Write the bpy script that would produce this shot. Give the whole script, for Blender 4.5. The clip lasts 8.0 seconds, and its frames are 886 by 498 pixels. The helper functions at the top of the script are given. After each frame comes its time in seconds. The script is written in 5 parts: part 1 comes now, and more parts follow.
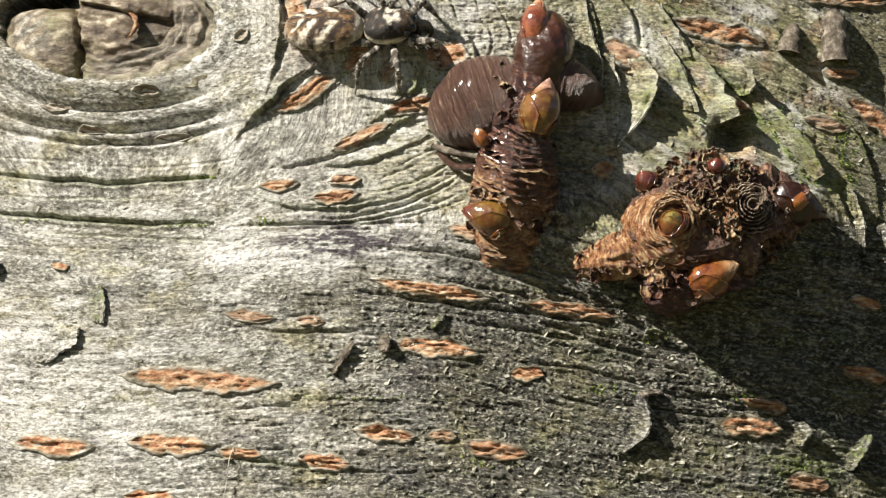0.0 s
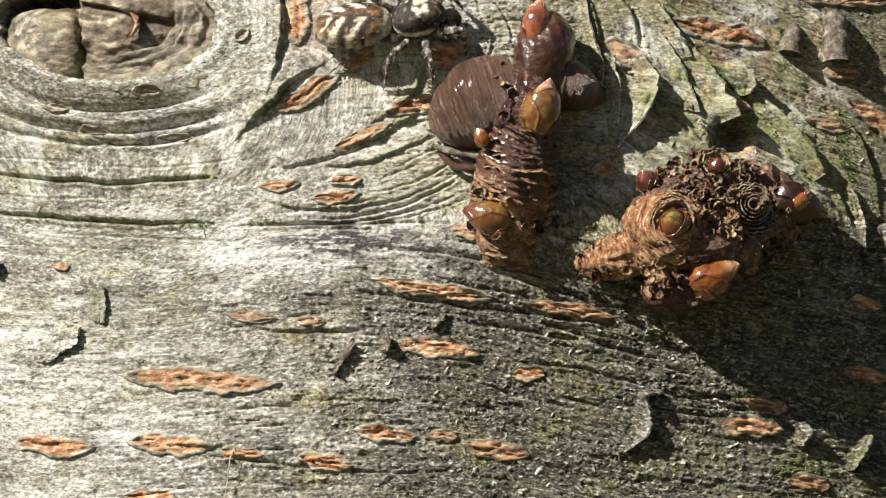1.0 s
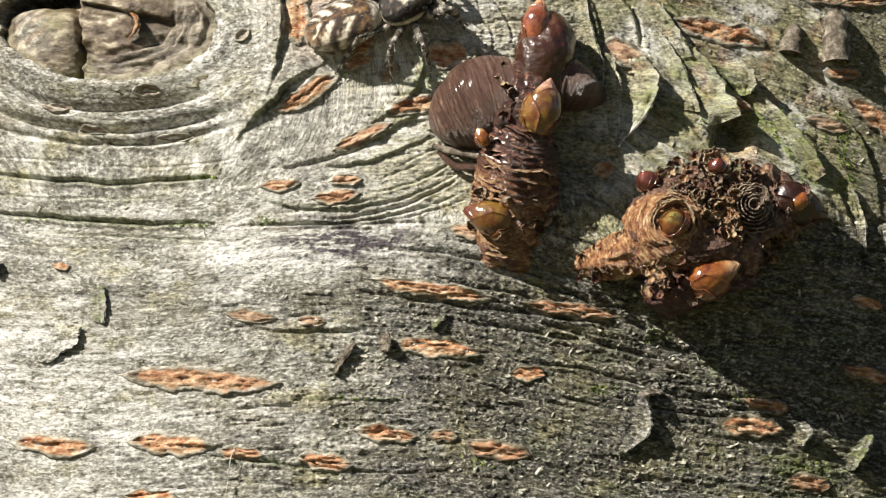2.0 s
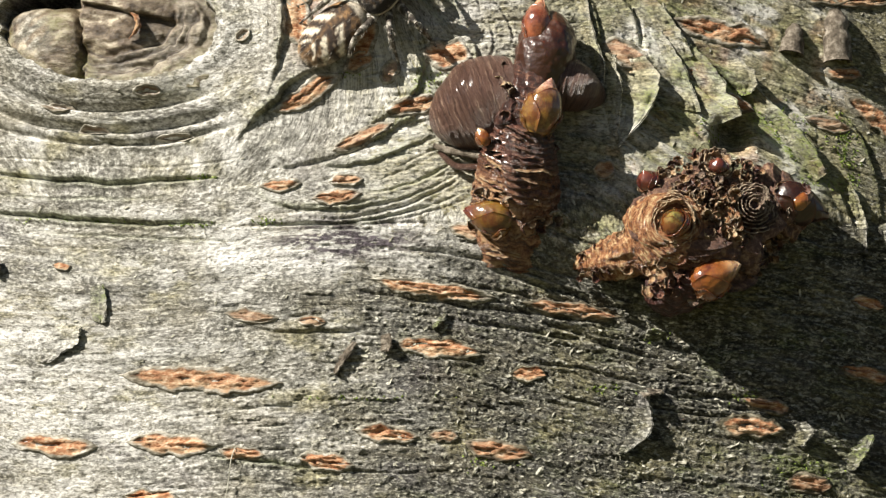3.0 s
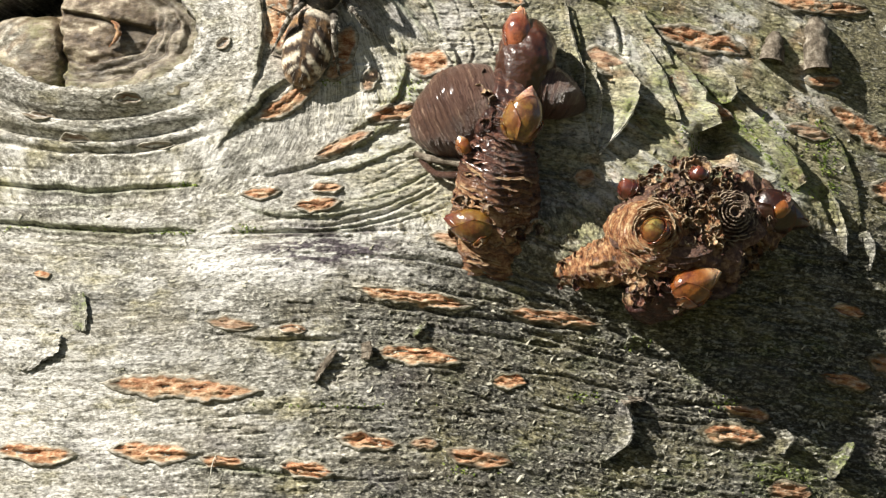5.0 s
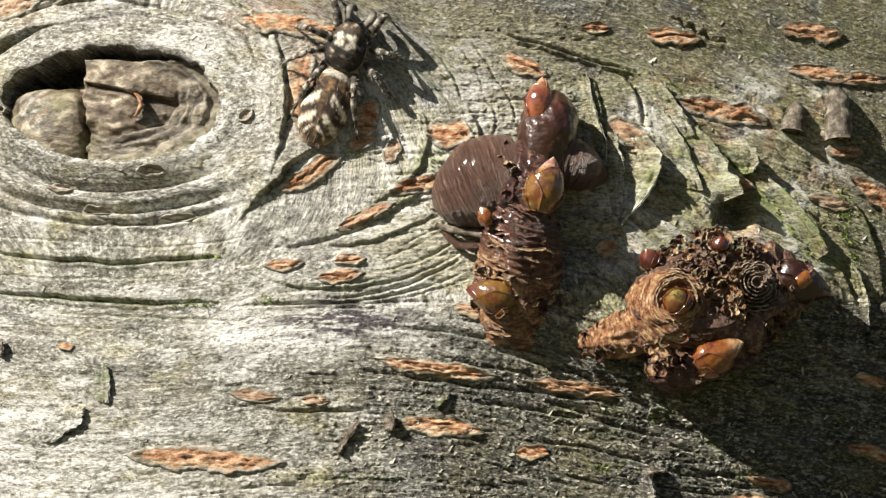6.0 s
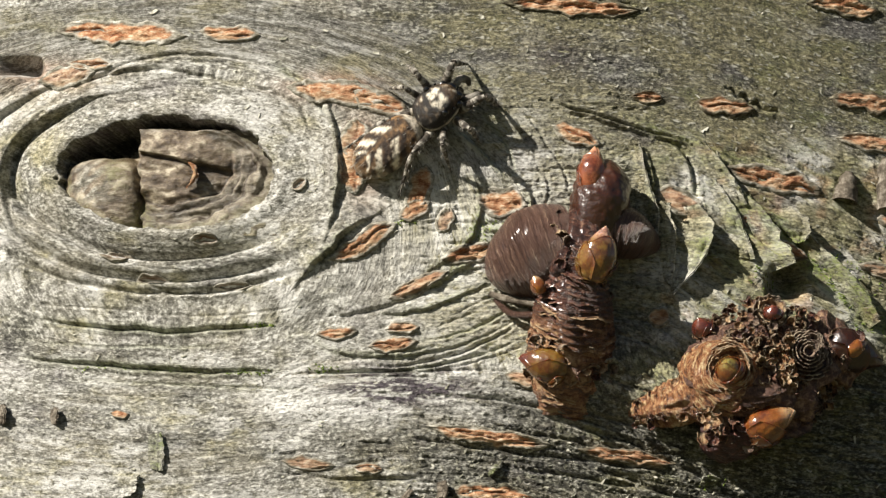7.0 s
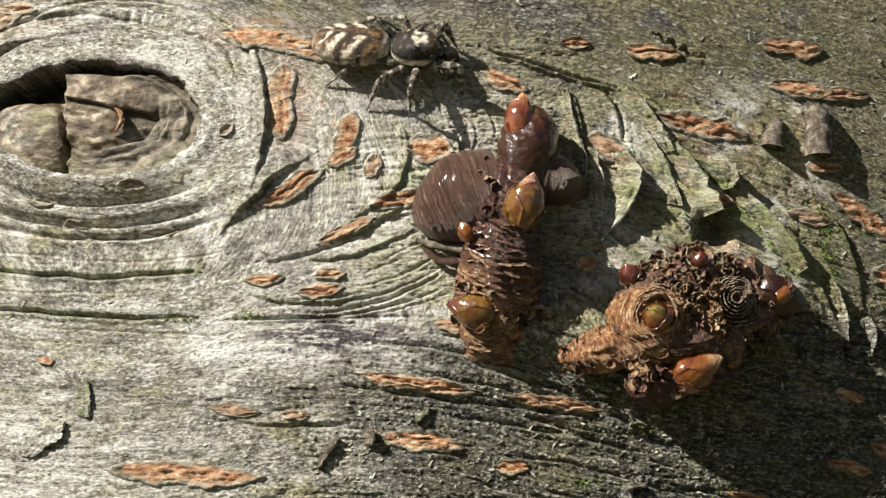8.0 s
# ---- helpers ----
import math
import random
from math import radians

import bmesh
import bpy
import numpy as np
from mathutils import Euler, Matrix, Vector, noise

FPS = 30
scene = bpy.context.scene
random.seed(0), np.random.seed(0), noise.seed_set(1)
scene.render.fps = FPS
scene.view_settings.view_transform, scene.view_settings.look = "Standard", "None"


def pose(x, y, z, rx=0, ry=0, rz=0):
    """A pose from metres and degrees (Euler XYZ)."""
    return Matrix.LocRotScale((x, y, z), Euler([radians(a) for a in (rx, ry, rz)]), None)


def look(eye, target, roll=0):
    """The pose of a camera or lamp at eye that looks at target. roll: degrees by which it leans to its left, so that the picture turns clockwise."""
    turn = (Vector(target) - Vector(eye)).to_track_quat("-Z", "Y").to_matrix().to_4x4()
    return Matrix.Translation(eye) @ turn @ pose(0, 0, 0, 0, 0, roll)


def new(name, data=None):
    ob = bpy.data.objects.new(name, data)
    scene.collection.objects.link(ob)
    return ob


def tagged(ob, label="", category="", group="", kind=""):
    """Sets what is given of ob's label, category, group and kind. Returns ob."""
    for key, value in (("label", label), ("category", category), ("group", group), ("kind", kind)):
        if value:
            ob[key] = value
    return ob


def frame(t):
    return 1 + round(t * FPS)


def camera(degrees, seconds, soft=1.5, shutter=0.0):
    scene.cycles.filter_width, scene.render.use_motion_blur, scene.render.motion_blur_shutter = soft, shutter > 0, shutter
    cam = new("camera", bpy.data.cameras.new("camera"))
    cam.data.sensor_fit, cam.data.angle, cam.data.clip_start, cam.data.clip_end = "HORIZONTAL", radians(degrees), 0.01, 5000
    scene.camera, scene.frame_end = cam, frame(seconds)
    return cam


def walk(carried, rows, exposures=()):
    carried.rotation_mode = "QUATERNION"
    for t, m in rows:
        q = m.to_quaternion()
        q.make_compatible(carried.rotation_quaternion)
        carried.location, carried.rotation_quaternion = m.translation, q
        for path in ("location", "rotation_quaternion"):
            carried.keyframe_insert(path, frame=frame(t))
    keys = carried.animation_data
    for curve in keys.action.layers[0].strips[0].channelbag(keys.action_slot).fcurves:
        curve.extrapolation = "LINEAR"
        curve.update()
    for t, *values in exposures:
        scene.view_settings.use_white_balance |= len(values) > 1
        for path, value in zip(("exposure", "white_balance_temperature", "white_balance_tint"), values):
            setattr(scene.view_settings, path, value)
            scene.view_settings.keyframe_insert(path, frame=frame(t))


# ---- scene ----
# One plan unit is 1/39.2 mm. Plan coordinates run right and down over the bark; heights stand out from it.
U = 1.0 / 39200.0
REACH = 7459.3          # eye to bark, plan units
TILT = 10.0             # the camera looks up at the upright trunk
MID = (784.0, 441.0)
BASE_Z = 0.15           # height of the plan's middle over the ground
GIRTH = 2900.0          # trunk radius, plan units
CT, ST = math.cos(radians(TILT)), math.sin(radians(TILT))
EYE = (0.0, -REACH * U * CT, BASE_Z - REACH * U * ST)

cam = camera(12.0, 8.0, soft=1.3)
# seconds, step back as a share of REACH, degrees up, to the left, of lean
TURNS = [
    (0.0, 0.0, 0.0, -0.0236, 0.0),
    (0.5, 0.0, 0.0, -0.0227, 0.0),
    (1.0, 0.0, 0.0, -0.0135, 0.0),
    (1.5, 0.0, 0.0, -0.0119, 0.0),
    (3.0, 0.0, 0.0, 0.0, 0.0),
    (3.5, 0.0, 0.0, 0.0, 0.0),
    (4.0, 0.0, 0.0, 0.0, 0.0),
    (4.2, 0.0, 0.0, 0.0, 0.0),
    (5.3, 0.0005, 0.2754, -0.689, -0.0500),
    (5.4, 0.0007, 0.507, -1.036, -0.0615),
    (5.5, 0.0009, 0.6225, -1.0894, -0.0730),
    (5.6, 0.0010, 0.695, -0.913, -0.0892),
    (5.7, 0.0012, 0.735, -0.685, -0.1053),
    (5.8, 0.0013, 0.77, -0.47, -0.1215),
    (5.9, 0.0015, 0.89, -0.255, -0.1376),
    (6.0, 0.0016, 1.0726, 0.0393, -0.1538),
    (6.1, 0.0022, 1.226, 0.178, -0.1548),
    (6.2, 0.0027, 1.4, 0.308, -0.1558),
    (6.3, 0.0033, 1.549, 0.431, -0.1567),
    (6.4, 0.0038, 1.685, 0.54, -0.1577),
    (6.5, 0.0044, 1.7956, 0.6234, -0.1587),
    (6.6, 0.0046, 1.93, 0.71, -0.1493),
    (6.7, 0.0047, 1.99, 0.795, -0.1399),
    (6.8, 0.0049, 2.005, 0.82, -0.1306),
    (6.9, 0.0050, 2.015, 0.825, -0.1212),
    (7.0, 0.0052, 2.0027, 0.7571, -0.1118),
    (7.1, 0.0048, 1.92, 0.65, -0.1141),
    (7.2, 0.0043, 1.83, 0.49, -0.1164),
    (7.3, 0.0039, 1.78, 0.41, -0.1186),
    (7.4, 0.0034, 1.7, 0.31, -0.1209),
    (7.5, 0.0030, 1.6666, 0.1845, -0.1232),
    (7.6, 0.0029, 1.58, 0.16, -0.1157),
    (7.7, 0.0028, 1.52, 0.115, -0.1081),
    (7.8, 0.0026, 1.42, 0.03, -0.1006),
    (7.9, 0.0025, 1.345, -0.085, -0.0930),
    (8.0, 0.0024, 1.2755, -0.231, -0.0855),
]
STAND = pose(*EYE, 90 + TILT, 0, 0)
walk(cam, [(t, STAND @ pose(0, 0, back * REACH * U, rx, ry, rz)) for t, back, rx, ry, rz in TURNS],
     exposures=[(0.0, 1.10), (4.2, 1.10), (5.3, 1.20), (5.6, 1.20), (6.5, 0.90), (7.2, 0.86), (8.0, 0.89)])

# ---- light ----
SUNWARD = Vector((-1.17, -0.86, 1.04)).normalized()
world = bpy.data.worlds.new("sky")
scene.world = world
world.use_nodes = True
wn = world.node_tree.nodes
sky = wn.new("ShaderNodeTexSky")
sky.sky_type = "NISHITA"
sky.sun_disc = False
sky.sun_elevation = math.asin(SUNWARD.z)
sky.sun_rotation = math.atan2(SUNWARD.x, SUNWARD.y)
wn["Background"].inputs["Strength"].default_value = 0.025
world.node_tree.links.new(sky.outputs["Color"], wn["Background"].inputs["Color"])
sun_data = bpy.data.lights.new("sun", "SUN")
sun_data.energy, sun_data.angle, sun_data.color = 5.0, radians(0.53), (1.0, 0.925, 0.82)
sun = new("sun", sun_data)
sun.matrix_world = look(SUNWARD * 3, (0, 0, 0))


# ---- materials ----
class Nodes:
    """Short hand for one node material."""

    def __init__(self, name, rough=0.8, spec=0.3):
        self.m = bpy.data.materials.new(name)
        self.m.use_nodes = True
        self.t = self.m.node_tree
        self.b = self.t.nodes["Principled BSDF"]
        self.b.inputs["Roughness"].default_value = rough
        self.b.inputs["Specular IOR Level"].default_value = spec
        self.tc = self.t.nodes.new("ShaderNodeTexCoord")

    def link(self, a, b):
        self.t.links.new(a, b)

    def noise(self, scale, detail=4.0, rough=0.6, stretch=(1, 1, 1)):
        mp = self.t.nodes.new("ShaderNodeMapping")
        mp.inputs["Scale"].default_value = stretch
        self.link(self.tc.outputs["Object"], mp.inputs["Vector"])
        n = self.t.nodes.new("ShaderNodeTexNoise")
        n.inputs["Scale"].default_value = scale
        n.inputs["Detail"].default_value = detail
        n.inputs["Roughness"].default_value = rough
        self.link(mp.outputs["Vector"], n.inputs["Vector"])
        return n.outputs["Fac"]

    def grain(self, along, across, detail=6.0, rough=0.6, seed=0.0):
        """Noise drawn out along the fibres; sizes in plan units."""
        c = self.t.nodes.new("ShaderNodeCombineXYZ")
        for i, (name, size) in enumerate((("along", along), ("across", across))):
            a = self.t.nodes.new("ShaderNodeAttribute")
            a.attribute_name = name
            q = self.t.nodes.new("ShaderNodeMath")
            q.operation = "DIVIDE"
            q.inputs[1].default_value = size
            self.link(a.outputs["Fac"], q.inputs[0])
            self.link(q.outputs[0], c.inputs[i])
        c.inputs[2].default_value = seed
        n = self.t.nodes.new("ShaderNodeTexNoise")
        n.inputs["Scale"].default_value = 1.0
        n.inputs["Detail"].default_value = detail
        n.inputs["Roughness"].default_value = rough
        self.link(c.outputs[0], n.inputs["Vector"])
        return n.outputs["Fac"]

    def ramp(self, fac, *stops):
        r = self.t.nodes.new("ShaderNodeValToRGB")
        e = r.color_ramp.elements
        while len(e) < len(stops):
            e.new(0.5)
        for el, (p, c) in zip(e, stops):
            el.position = p
            el.color = c if len(c) == 4 else (*c, 1.0)
        self.link(fac, r.inputs["Fac"])
        return r.outputs["Color"]

    def mix(self, fac, a, b, how="MIX"):
        n = self.t.nodes.new("ShaderNodeMix")
        n.data_type, n.blend_type = "RGBA", how
        for sock, v in (("Factor_Float", fac), ("A_Color", a), ("B_Color", b)):
            i = [s for s in n.inputs if s.identifier == sock][0]
            if isinstance(v, (int, float)):
                i.default_value = v
            elif isinstance(v, tuple):
                i.default_value = v if len(v) == 4 else (*v, 1.0)
            else:
                self.link(v, i)
        return [s for s in n.outputs if s.identifier == "Result_Color"][0]

    def sharpen(self, fac, gain):
        n = self.t.nodes.new("ShaderNodeMath")
        n.operation = "MULTIPLY_ADD"
        n.inputs[1].default_value, n.inputs[2].default_value = gain, 0.5 - 0.5 * gain
        self.link(fac, n.inputs[0])
        return n.outputs[0]

    def attr(self, name):
        a = self.t.nodes.new("ShaderNodeAttribute")
        a.attribute_name = name
        return a.outputs["Fac"]

    def mul(self, a, b, op="MULTIPLY"):
        n = self.t.nodes.new("ShaderNodeMath")
        n.operation = op
        n.use_clamp = True
        for i, v in enumerate((a, b)):
            if isinstance(v, (int, float)):
                n.inputs[i].default_value = v
            else:
                self.link(v, n.inputs[i])
        return n.outputs[0]

    def random(self):
        return self.t.nodes.new("ShaderNodeObjectInfo").outputs["Random"]

    def colour(self, sock):
        self.link(sock, self.b.inputs["Base Color"])
        return self

    def bump(self, fac, depth, strength=1.0):
        n = self.t.nodes.new("ShaderNodeBump")
        n.inputs["Strength"].default_value = strength
        n.inputs["Distance"].default_value = depth * U
        self.link(fac, n.inputs["Height"])
        self.link(n.outputs["Normal"], self.b.inputs["Normal"])
        return self

    def rough(self, fac, low, high):
        n = self.t.nodes.new("ShaderNodeMapRange")
        n.inputs["To Min"].default_value, n.inputs["To Max"].default_value = low, high
        self.link(fac, n.inputs["Value"])
        self.link(n.outputs["Result"], self.b.inputs["Roughness"])
        return self


def bark_material():
    k = Nodes("bark", 0.55, 0.4)
    streak = k.grain(26, 8.5, 5, 0.64, 1.0)
    speck = k.sharpen(k.mix(0.5, k.grain(8.0, 4.4, 4, 0.70, 5.0), k.noise(6000, 4, 0.74, (0.7, 1, 1))), 1.65)
    grain = k.sharpen(k.mix(0.58, streak, speck), 1.12)
    curls = k.grain(15, 7.0, 5.0, 0.62, 7.0)
    broken = k.ramp(k.grain(40, 22, 4, 0.65, 29.0), (0.42, (0.4,) * 3), (0.53, (1, 1, 1)))
    hair = k.grain(170, 5.0, 4, 0.6, 3.0)
    tint = k.noise(420, 5, 0.62, (0.6, 1, 1))
    blotch = k.grain(150, 70, 6, 0.66, 11.0)
    chip = k.grain(26, 13, 5, 0.72, 17.0)
    # weathered silver skin, and the darker film that lies over much of it; its mask also carries painted shade
    silver = k.ramp(grain, (0.37, (0.050, 0.047, 0.036)), (0.445, (0.185, 0.18, 0.15)), (0.52, (0.34, 0.335, 0.30)), (0.60, (0.68, 0.68, 0.645)))
    film_shade = k.ramp(grain, (0.38, (0.007, 0.007, 0.005)), (0.45, (0.036, 0.036, 0.026)), (0.53, (0.100, 0.099, 0.073)), (0.59, (0.42, 0.415, 0.345)))
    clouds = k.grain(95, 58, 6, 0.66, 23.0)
    cover = k.mul(k.attr("film_shade"), k.ramp(clouds, (0.42, (0,) * 3), (0.62, (0.5,) * 3)), "ADD")
    c = k.mix(cover, silver, film_shade)
    wrinkled = k.mul(k.attr("fibrous"), k.mul(k.mul(cover, 0.85), 0.12, "ADD"))
    # brownish, olive and violet clouds
    c = k.mix(k.mul(k.ramp(blotch, (0.46, (0, 0, 0)), (0.62, (1, 1, 1))), 0.45), c, k.ramp(grain, (0.38, (0.07, 0.062, 0.038)), (0.62, (0.37, 0.335, 0.235))))
    c = k.mix(k.mul(k.ramp(k.mul(tint, k.mul(k.attr("olive"), 0.25), "ADD"), (0.53, (0, 0, 0)), (0.66, (1, 1, 1))), 0.7), c, k.ramp(grain, (0.38, (0.060, 0.060, 0.022)), (0.62, (0.44, 0.40, 0.215))))
    c = k.mix(k.mul(k.ramp(tint, (0.33, (1, 1, 1)), (0.44, (0, 0, 0))), 0.45), c, k.ramp(grain, (0.38, (0.06, 0.055, 0.058)), (0.62, (0.34, 0.325, 0.335))))
    c = k.mix(k.mul(k.attr("rust"), k.ramp(speck, (0.3, (0.35,) * 3), (0.6, (1, 1, 1)))), c, k.ramp(grain, (0.3, (0.15, 0.05, 0.022)), (0.55, (0.42, 0.19, 0.09)), (0.75, (0.56, 0.36, 0.22))))
    # crusts with crisp edges
    c = k.mix(k.mul(k.attr("pale"), k.ramp(chip, (0.40, (0, 0, 0)), (0.46, (1, 1, 1)))), c, k.ramp(speck, (0.36, (0.34, 0.34, 0.31)), (0.50, (0.69, 0.69, 0.66))))
    c = k.mix(k.mul(k.attr("plum"), k.ramp(chip, (0.55, (1, 1, 1)), (0.59, (0, 0, 0)))), c, k.ramp(speck, (0.4, (0.028, 0.022, 0.028)), (0.6, (0.11, 0.092, 0.108))))
    c = k.mix(k.mul(k.attr("green"), k.ramp(speck, (0.36, (0, 0, 0)), (0.56, (1, 1, 1)))), c, k.ramp(grain, (0.3, (0.06, 0.09, 0.010)), (0.7, (0.23, 0.30, 0.05))))
    # thin dark seams where the film has wrinkled, pale rims on the highest wrinkles
    seam = k.ramp(curls, (0.462, (0, 0, 0)), (0.492, (1, 1, 1)), (0.522, (0, 0, 0)))
    c = k.mix(k.mul(k.mul(seam, k.mul(wrinkled, broken)), 0.95), c, (0.022, 0.021, 0.014))
    rim = k.ramp(curls, (0.575, (0, 0, 0)), (0.62, (1, 1, 1)))
    c = k.mix(k.mul(k.mul(rim, wrinkled), 0.75), c, (0.45, 0.45, 0.40))
    line = k.ramp(hair, (0.475, (0, 0, 0)), (0.495, (1, 1, 1)), (0.515, (0, 0, 0)))
    c = k.mix(k.mul(k.mul(line, k.attr("fibrous")), k.ramp(blotch, (0.40, (0, 0, 0)), (0.60, (0.75,) * 3))), c, (0.055, 0.05, 0.036))
    k.colour(c)
    k.rough(speck, 0.40, 0.75)
    folds = k.ramp(curls, (0.38, (0.6,) * 3), (0.492, (0.1,) * 3), (0.62, (1, 1, 1)))
    height = k.mul(k.mul(k.mul(folds, wrinkled), 0.6), k.mul(speck, 0.55), "ADD")
    k.bump(height, 7.5, 1.0)
    return k.m


def plain(name, dark, mid, light, scale=2500, rough=0.8, spec=0.3, bump=5.0, stretch=(1, 1, 1), vary=0.0):
    k = Nodes(name, rough, spec)
    n = k.noise(scale, 7, 0.72, stretch)
    c = k.ramp(n, (0.36, dark), (0.5, mid), (0.64, light))
    if vary:
        c = k.mix(k.mul(k.random(), vary), c, dark)
    k.colour(c)
    k.bump(n, bump, 0.8)
    return k


def cork_material():
    k = Nodes("lenticel_cork", 0.85, 0.2)
    n = k.noise(4600, 7, 0.74, (0.45, 1, 1))
    cork = k.ramp(n, (0.37, (0.15, 0.050, 0.022)), (0.46, (0.35, 0.165, 0.082)), (0.54, (0.47, 0.29, 0.17)), (0.62, (0.62, 0.49, 0.36)))
    grain = k.noise(3100, 7, 0.70, (0.6, 1, 1))
    lip = k.ramp(grain, (0.37, (0.10, 0.095, 0.07)), (0.46, (0.21, 0.20, 0.16)), (0.54, (0.34, 0.33, 0.28)), (0.64, (0.58, 0.57, 0.51)))
    cream = k.ramp(n, (0.40, (0.24, 0.125, 0.065)), (0.52, (0.42, 0.28, 0.165)), (0.62, (0.62, 0.48, 0.34)))
    shade = k.ramp(grain, (0.38, (0.012, 0.011, 0.007)), (0.47, (0.06, 0.056, 0.037)), (0.55, (0.14, 0.13, 0.09)), (0.64, (0.34, 0.32, 0.25)))
    c = k.mix(k.attr("cork"), k.mix(k.attr("film_shade"), lip, shade), k.mix(k.attr("cream"), cork, cream))
    c = k.mix(k.mul(k.random(), 0.35), c, (0.12, 0.09, 0.06))
    c = k.mix(k.mul(k.attr("slit"), 0.9), c, (0.11, 0.034, 0.014))
    k.colour(c)
    k.bump(k.noise(3400, 3, 0.55, (0.5, 1, 1)), 7.0, 0.8)
    return k.m


def bud_material(name, base, mid, tip, rough=0.22, coat=0.8):
    k = Nodes(name, rough, 0.6)
    n = k.noise(1500, 5, 0.6, (1, 1, 0.5))
    c = k.mix(k.attr("along"), k.ramp(n, (0.3, base), (0.7, mid)), tip)
    mottle = k.noise(1500, 6, 0.72)
    c = k.mix(k.mul(k.ramp(mottle, (0.46, (0, 0, 0)), (0.58, (1, 1, 1))), 0.7), c, tuple(min(v, w) for v, w in zip((0.07, 0.018, 0.010), mid)))
    c = k.mix(k.mul(k.attr("edge"), 0.55), c, (0.09, 0.022, 0.013))
    k.colour(c)
    k.b.inputs["Coat Weight"].default_value = coat
    k.b.inputs["Coat Roughness"].default_value = 0.08
    k.b.inputs["Subsurface Weight"].default_value = 0.25
    k.b.inputs["Subsurface Radius"].default_value = (0.6, 0.25, 0.1)
    k.b.inputs["Subsurface Scale"].default_value = 20 * U
    k.bump(k.noise(1100, 3, 0.5), 9.0, 0.8)
    return k.m


def stripes(k, count, seed=0.0, warp=0.0, round_by=5.0):
    """Uneven streaks round a part, drawn out across its own length."""
    n = k.t.nodes.new("ShaderNodeTexNoise")
    n.noise_dimensions = "2D"
    c = k.t.nodes.new("ShaderNodeCombineXYZ")
    q = k.t.nodes.new("ShaderNodeMath")
    q.operation = "MULTIPLY_ADD"
    q.inputs[1].default_value = count
    k.link(k.attr("along"), q.inputs[0])
    w = k.t.nodes.new("ShaderNodeMath")
    w.operation = "MULTIPLY"
    w.inputs[1].default_value = warp
    k.link(k.noise(900, 4, 0.6), w.inputs[0])
    k.link(w.outputs[0], q.inputs[2])
    k.link(q.outputs[0], c.inputs[0])
    y = k.t.nodes.new("ShaderNodeMath")
    y.operation = "MULTIPLY_ADD"
    y.inputs[1].default_value, y.inputs[2].default_value = round_by, seed
    k.link(k.attr("around"), y.inputs[0])
    k.link(y.outputs[0], c.inputs[1])
    n.inputs["Scale"].default_value = 1.0
    n.inputs["Detail"].default_value = 5.0
    n.inputs["Roughness"].default_value = 0.7
    k.link(c.outputs[0], n.inputs["Vector"])
    return n.outputs["Fac"]


def swelling_material():
    k = Nodes("swelling_skin", 0.36, 0.5)
    s, n = stripes(k, 46, 0.0, 3.6, 1.1), k.noise(2300, 7, 0.78)
    c = k.ramp(s, (0.30, (0.05, 0.022, 0.016)), (0.45, (0.13, 0.068, 0.050)), (0.60, (0.19, 0.108, 0.080)), (0.70, (0.46, 0.33, 0.23)))
    k.colour(k.mix(k.mul(k.ramp(n, (0.44, (0, 0, 0)), (0.60, (1, 1, 1))), 0.5), c, (0.10, 0.048, 0.03)))
    k.b.inputs["Coat Weight"].default_value = 0.3
    k.b.inputs["Coat Roughness"].default_value = 0.18
    k.bump(k.mul(k.mul(s, 0.7), k.mul(n, 0.8), "ADD"), 22.0, 1.0)
    return k.m


def spur_material(name, turn=(0.28, 0.55), bands=60, gap=0.9, warp=2.6, coat=0.35, pale=1.0):
    """Ringed spur skin: tan and flaky low down, wine-dark and glossy past the turn."""
    k = Nodes(name, 0.33, 0.55)
    n, s = k.noise(3600, 7, 0.76), stripes(k, bands, 4.0, warp, 1.6)
    tone = k.mix(0.38, n, s)
    tan = k.ramp(tone, (0.37, (0.035, 0.012, 0.006)), (0.44, tuple(v * pale for v in (0.13, 0.050, 0.022))), (0.51, tuple(v * pale for v in (0.28, 0.130, 0.058))), (0.59, tuple(min(v * pale, 0.72) for v in (0.56, 0.37, 0.21))))
    wine = k.ramp(tone, (0.38, (0.014, 0.005, 0.004)), (0.47, (0.045, 0.015, 0.010)), (0.55, (0.11, 0.042, 0.026)), (0.63, (0.42, 0.25, 0.16)))
    c = k.mix(k.ramp(k.mul(k.attr("along"), k.mul(k.mul(n, 0.5), -0.25, "ADD"), "ADD"), (turn[0], (0, 0, 0)), (turn[1], (1, 1, 1))), tan, wine)
    c = k.mix(k.ramp(s, (0.36, (gap,) * 3), (0.43, (0, 0, 0))), c, (0.03, 0.012, 0.008))
    k.colour(c)
    k.b.inputs["Coat Weight"].default_value = coat
    k.b.inputs["Coat Roughness"].default_value = 0.22
    k.bump(k.mul(k.mul(n, 0.6), k.mul(s, 0.7), "ADD"), 17.0, 1.0)
    return k.m


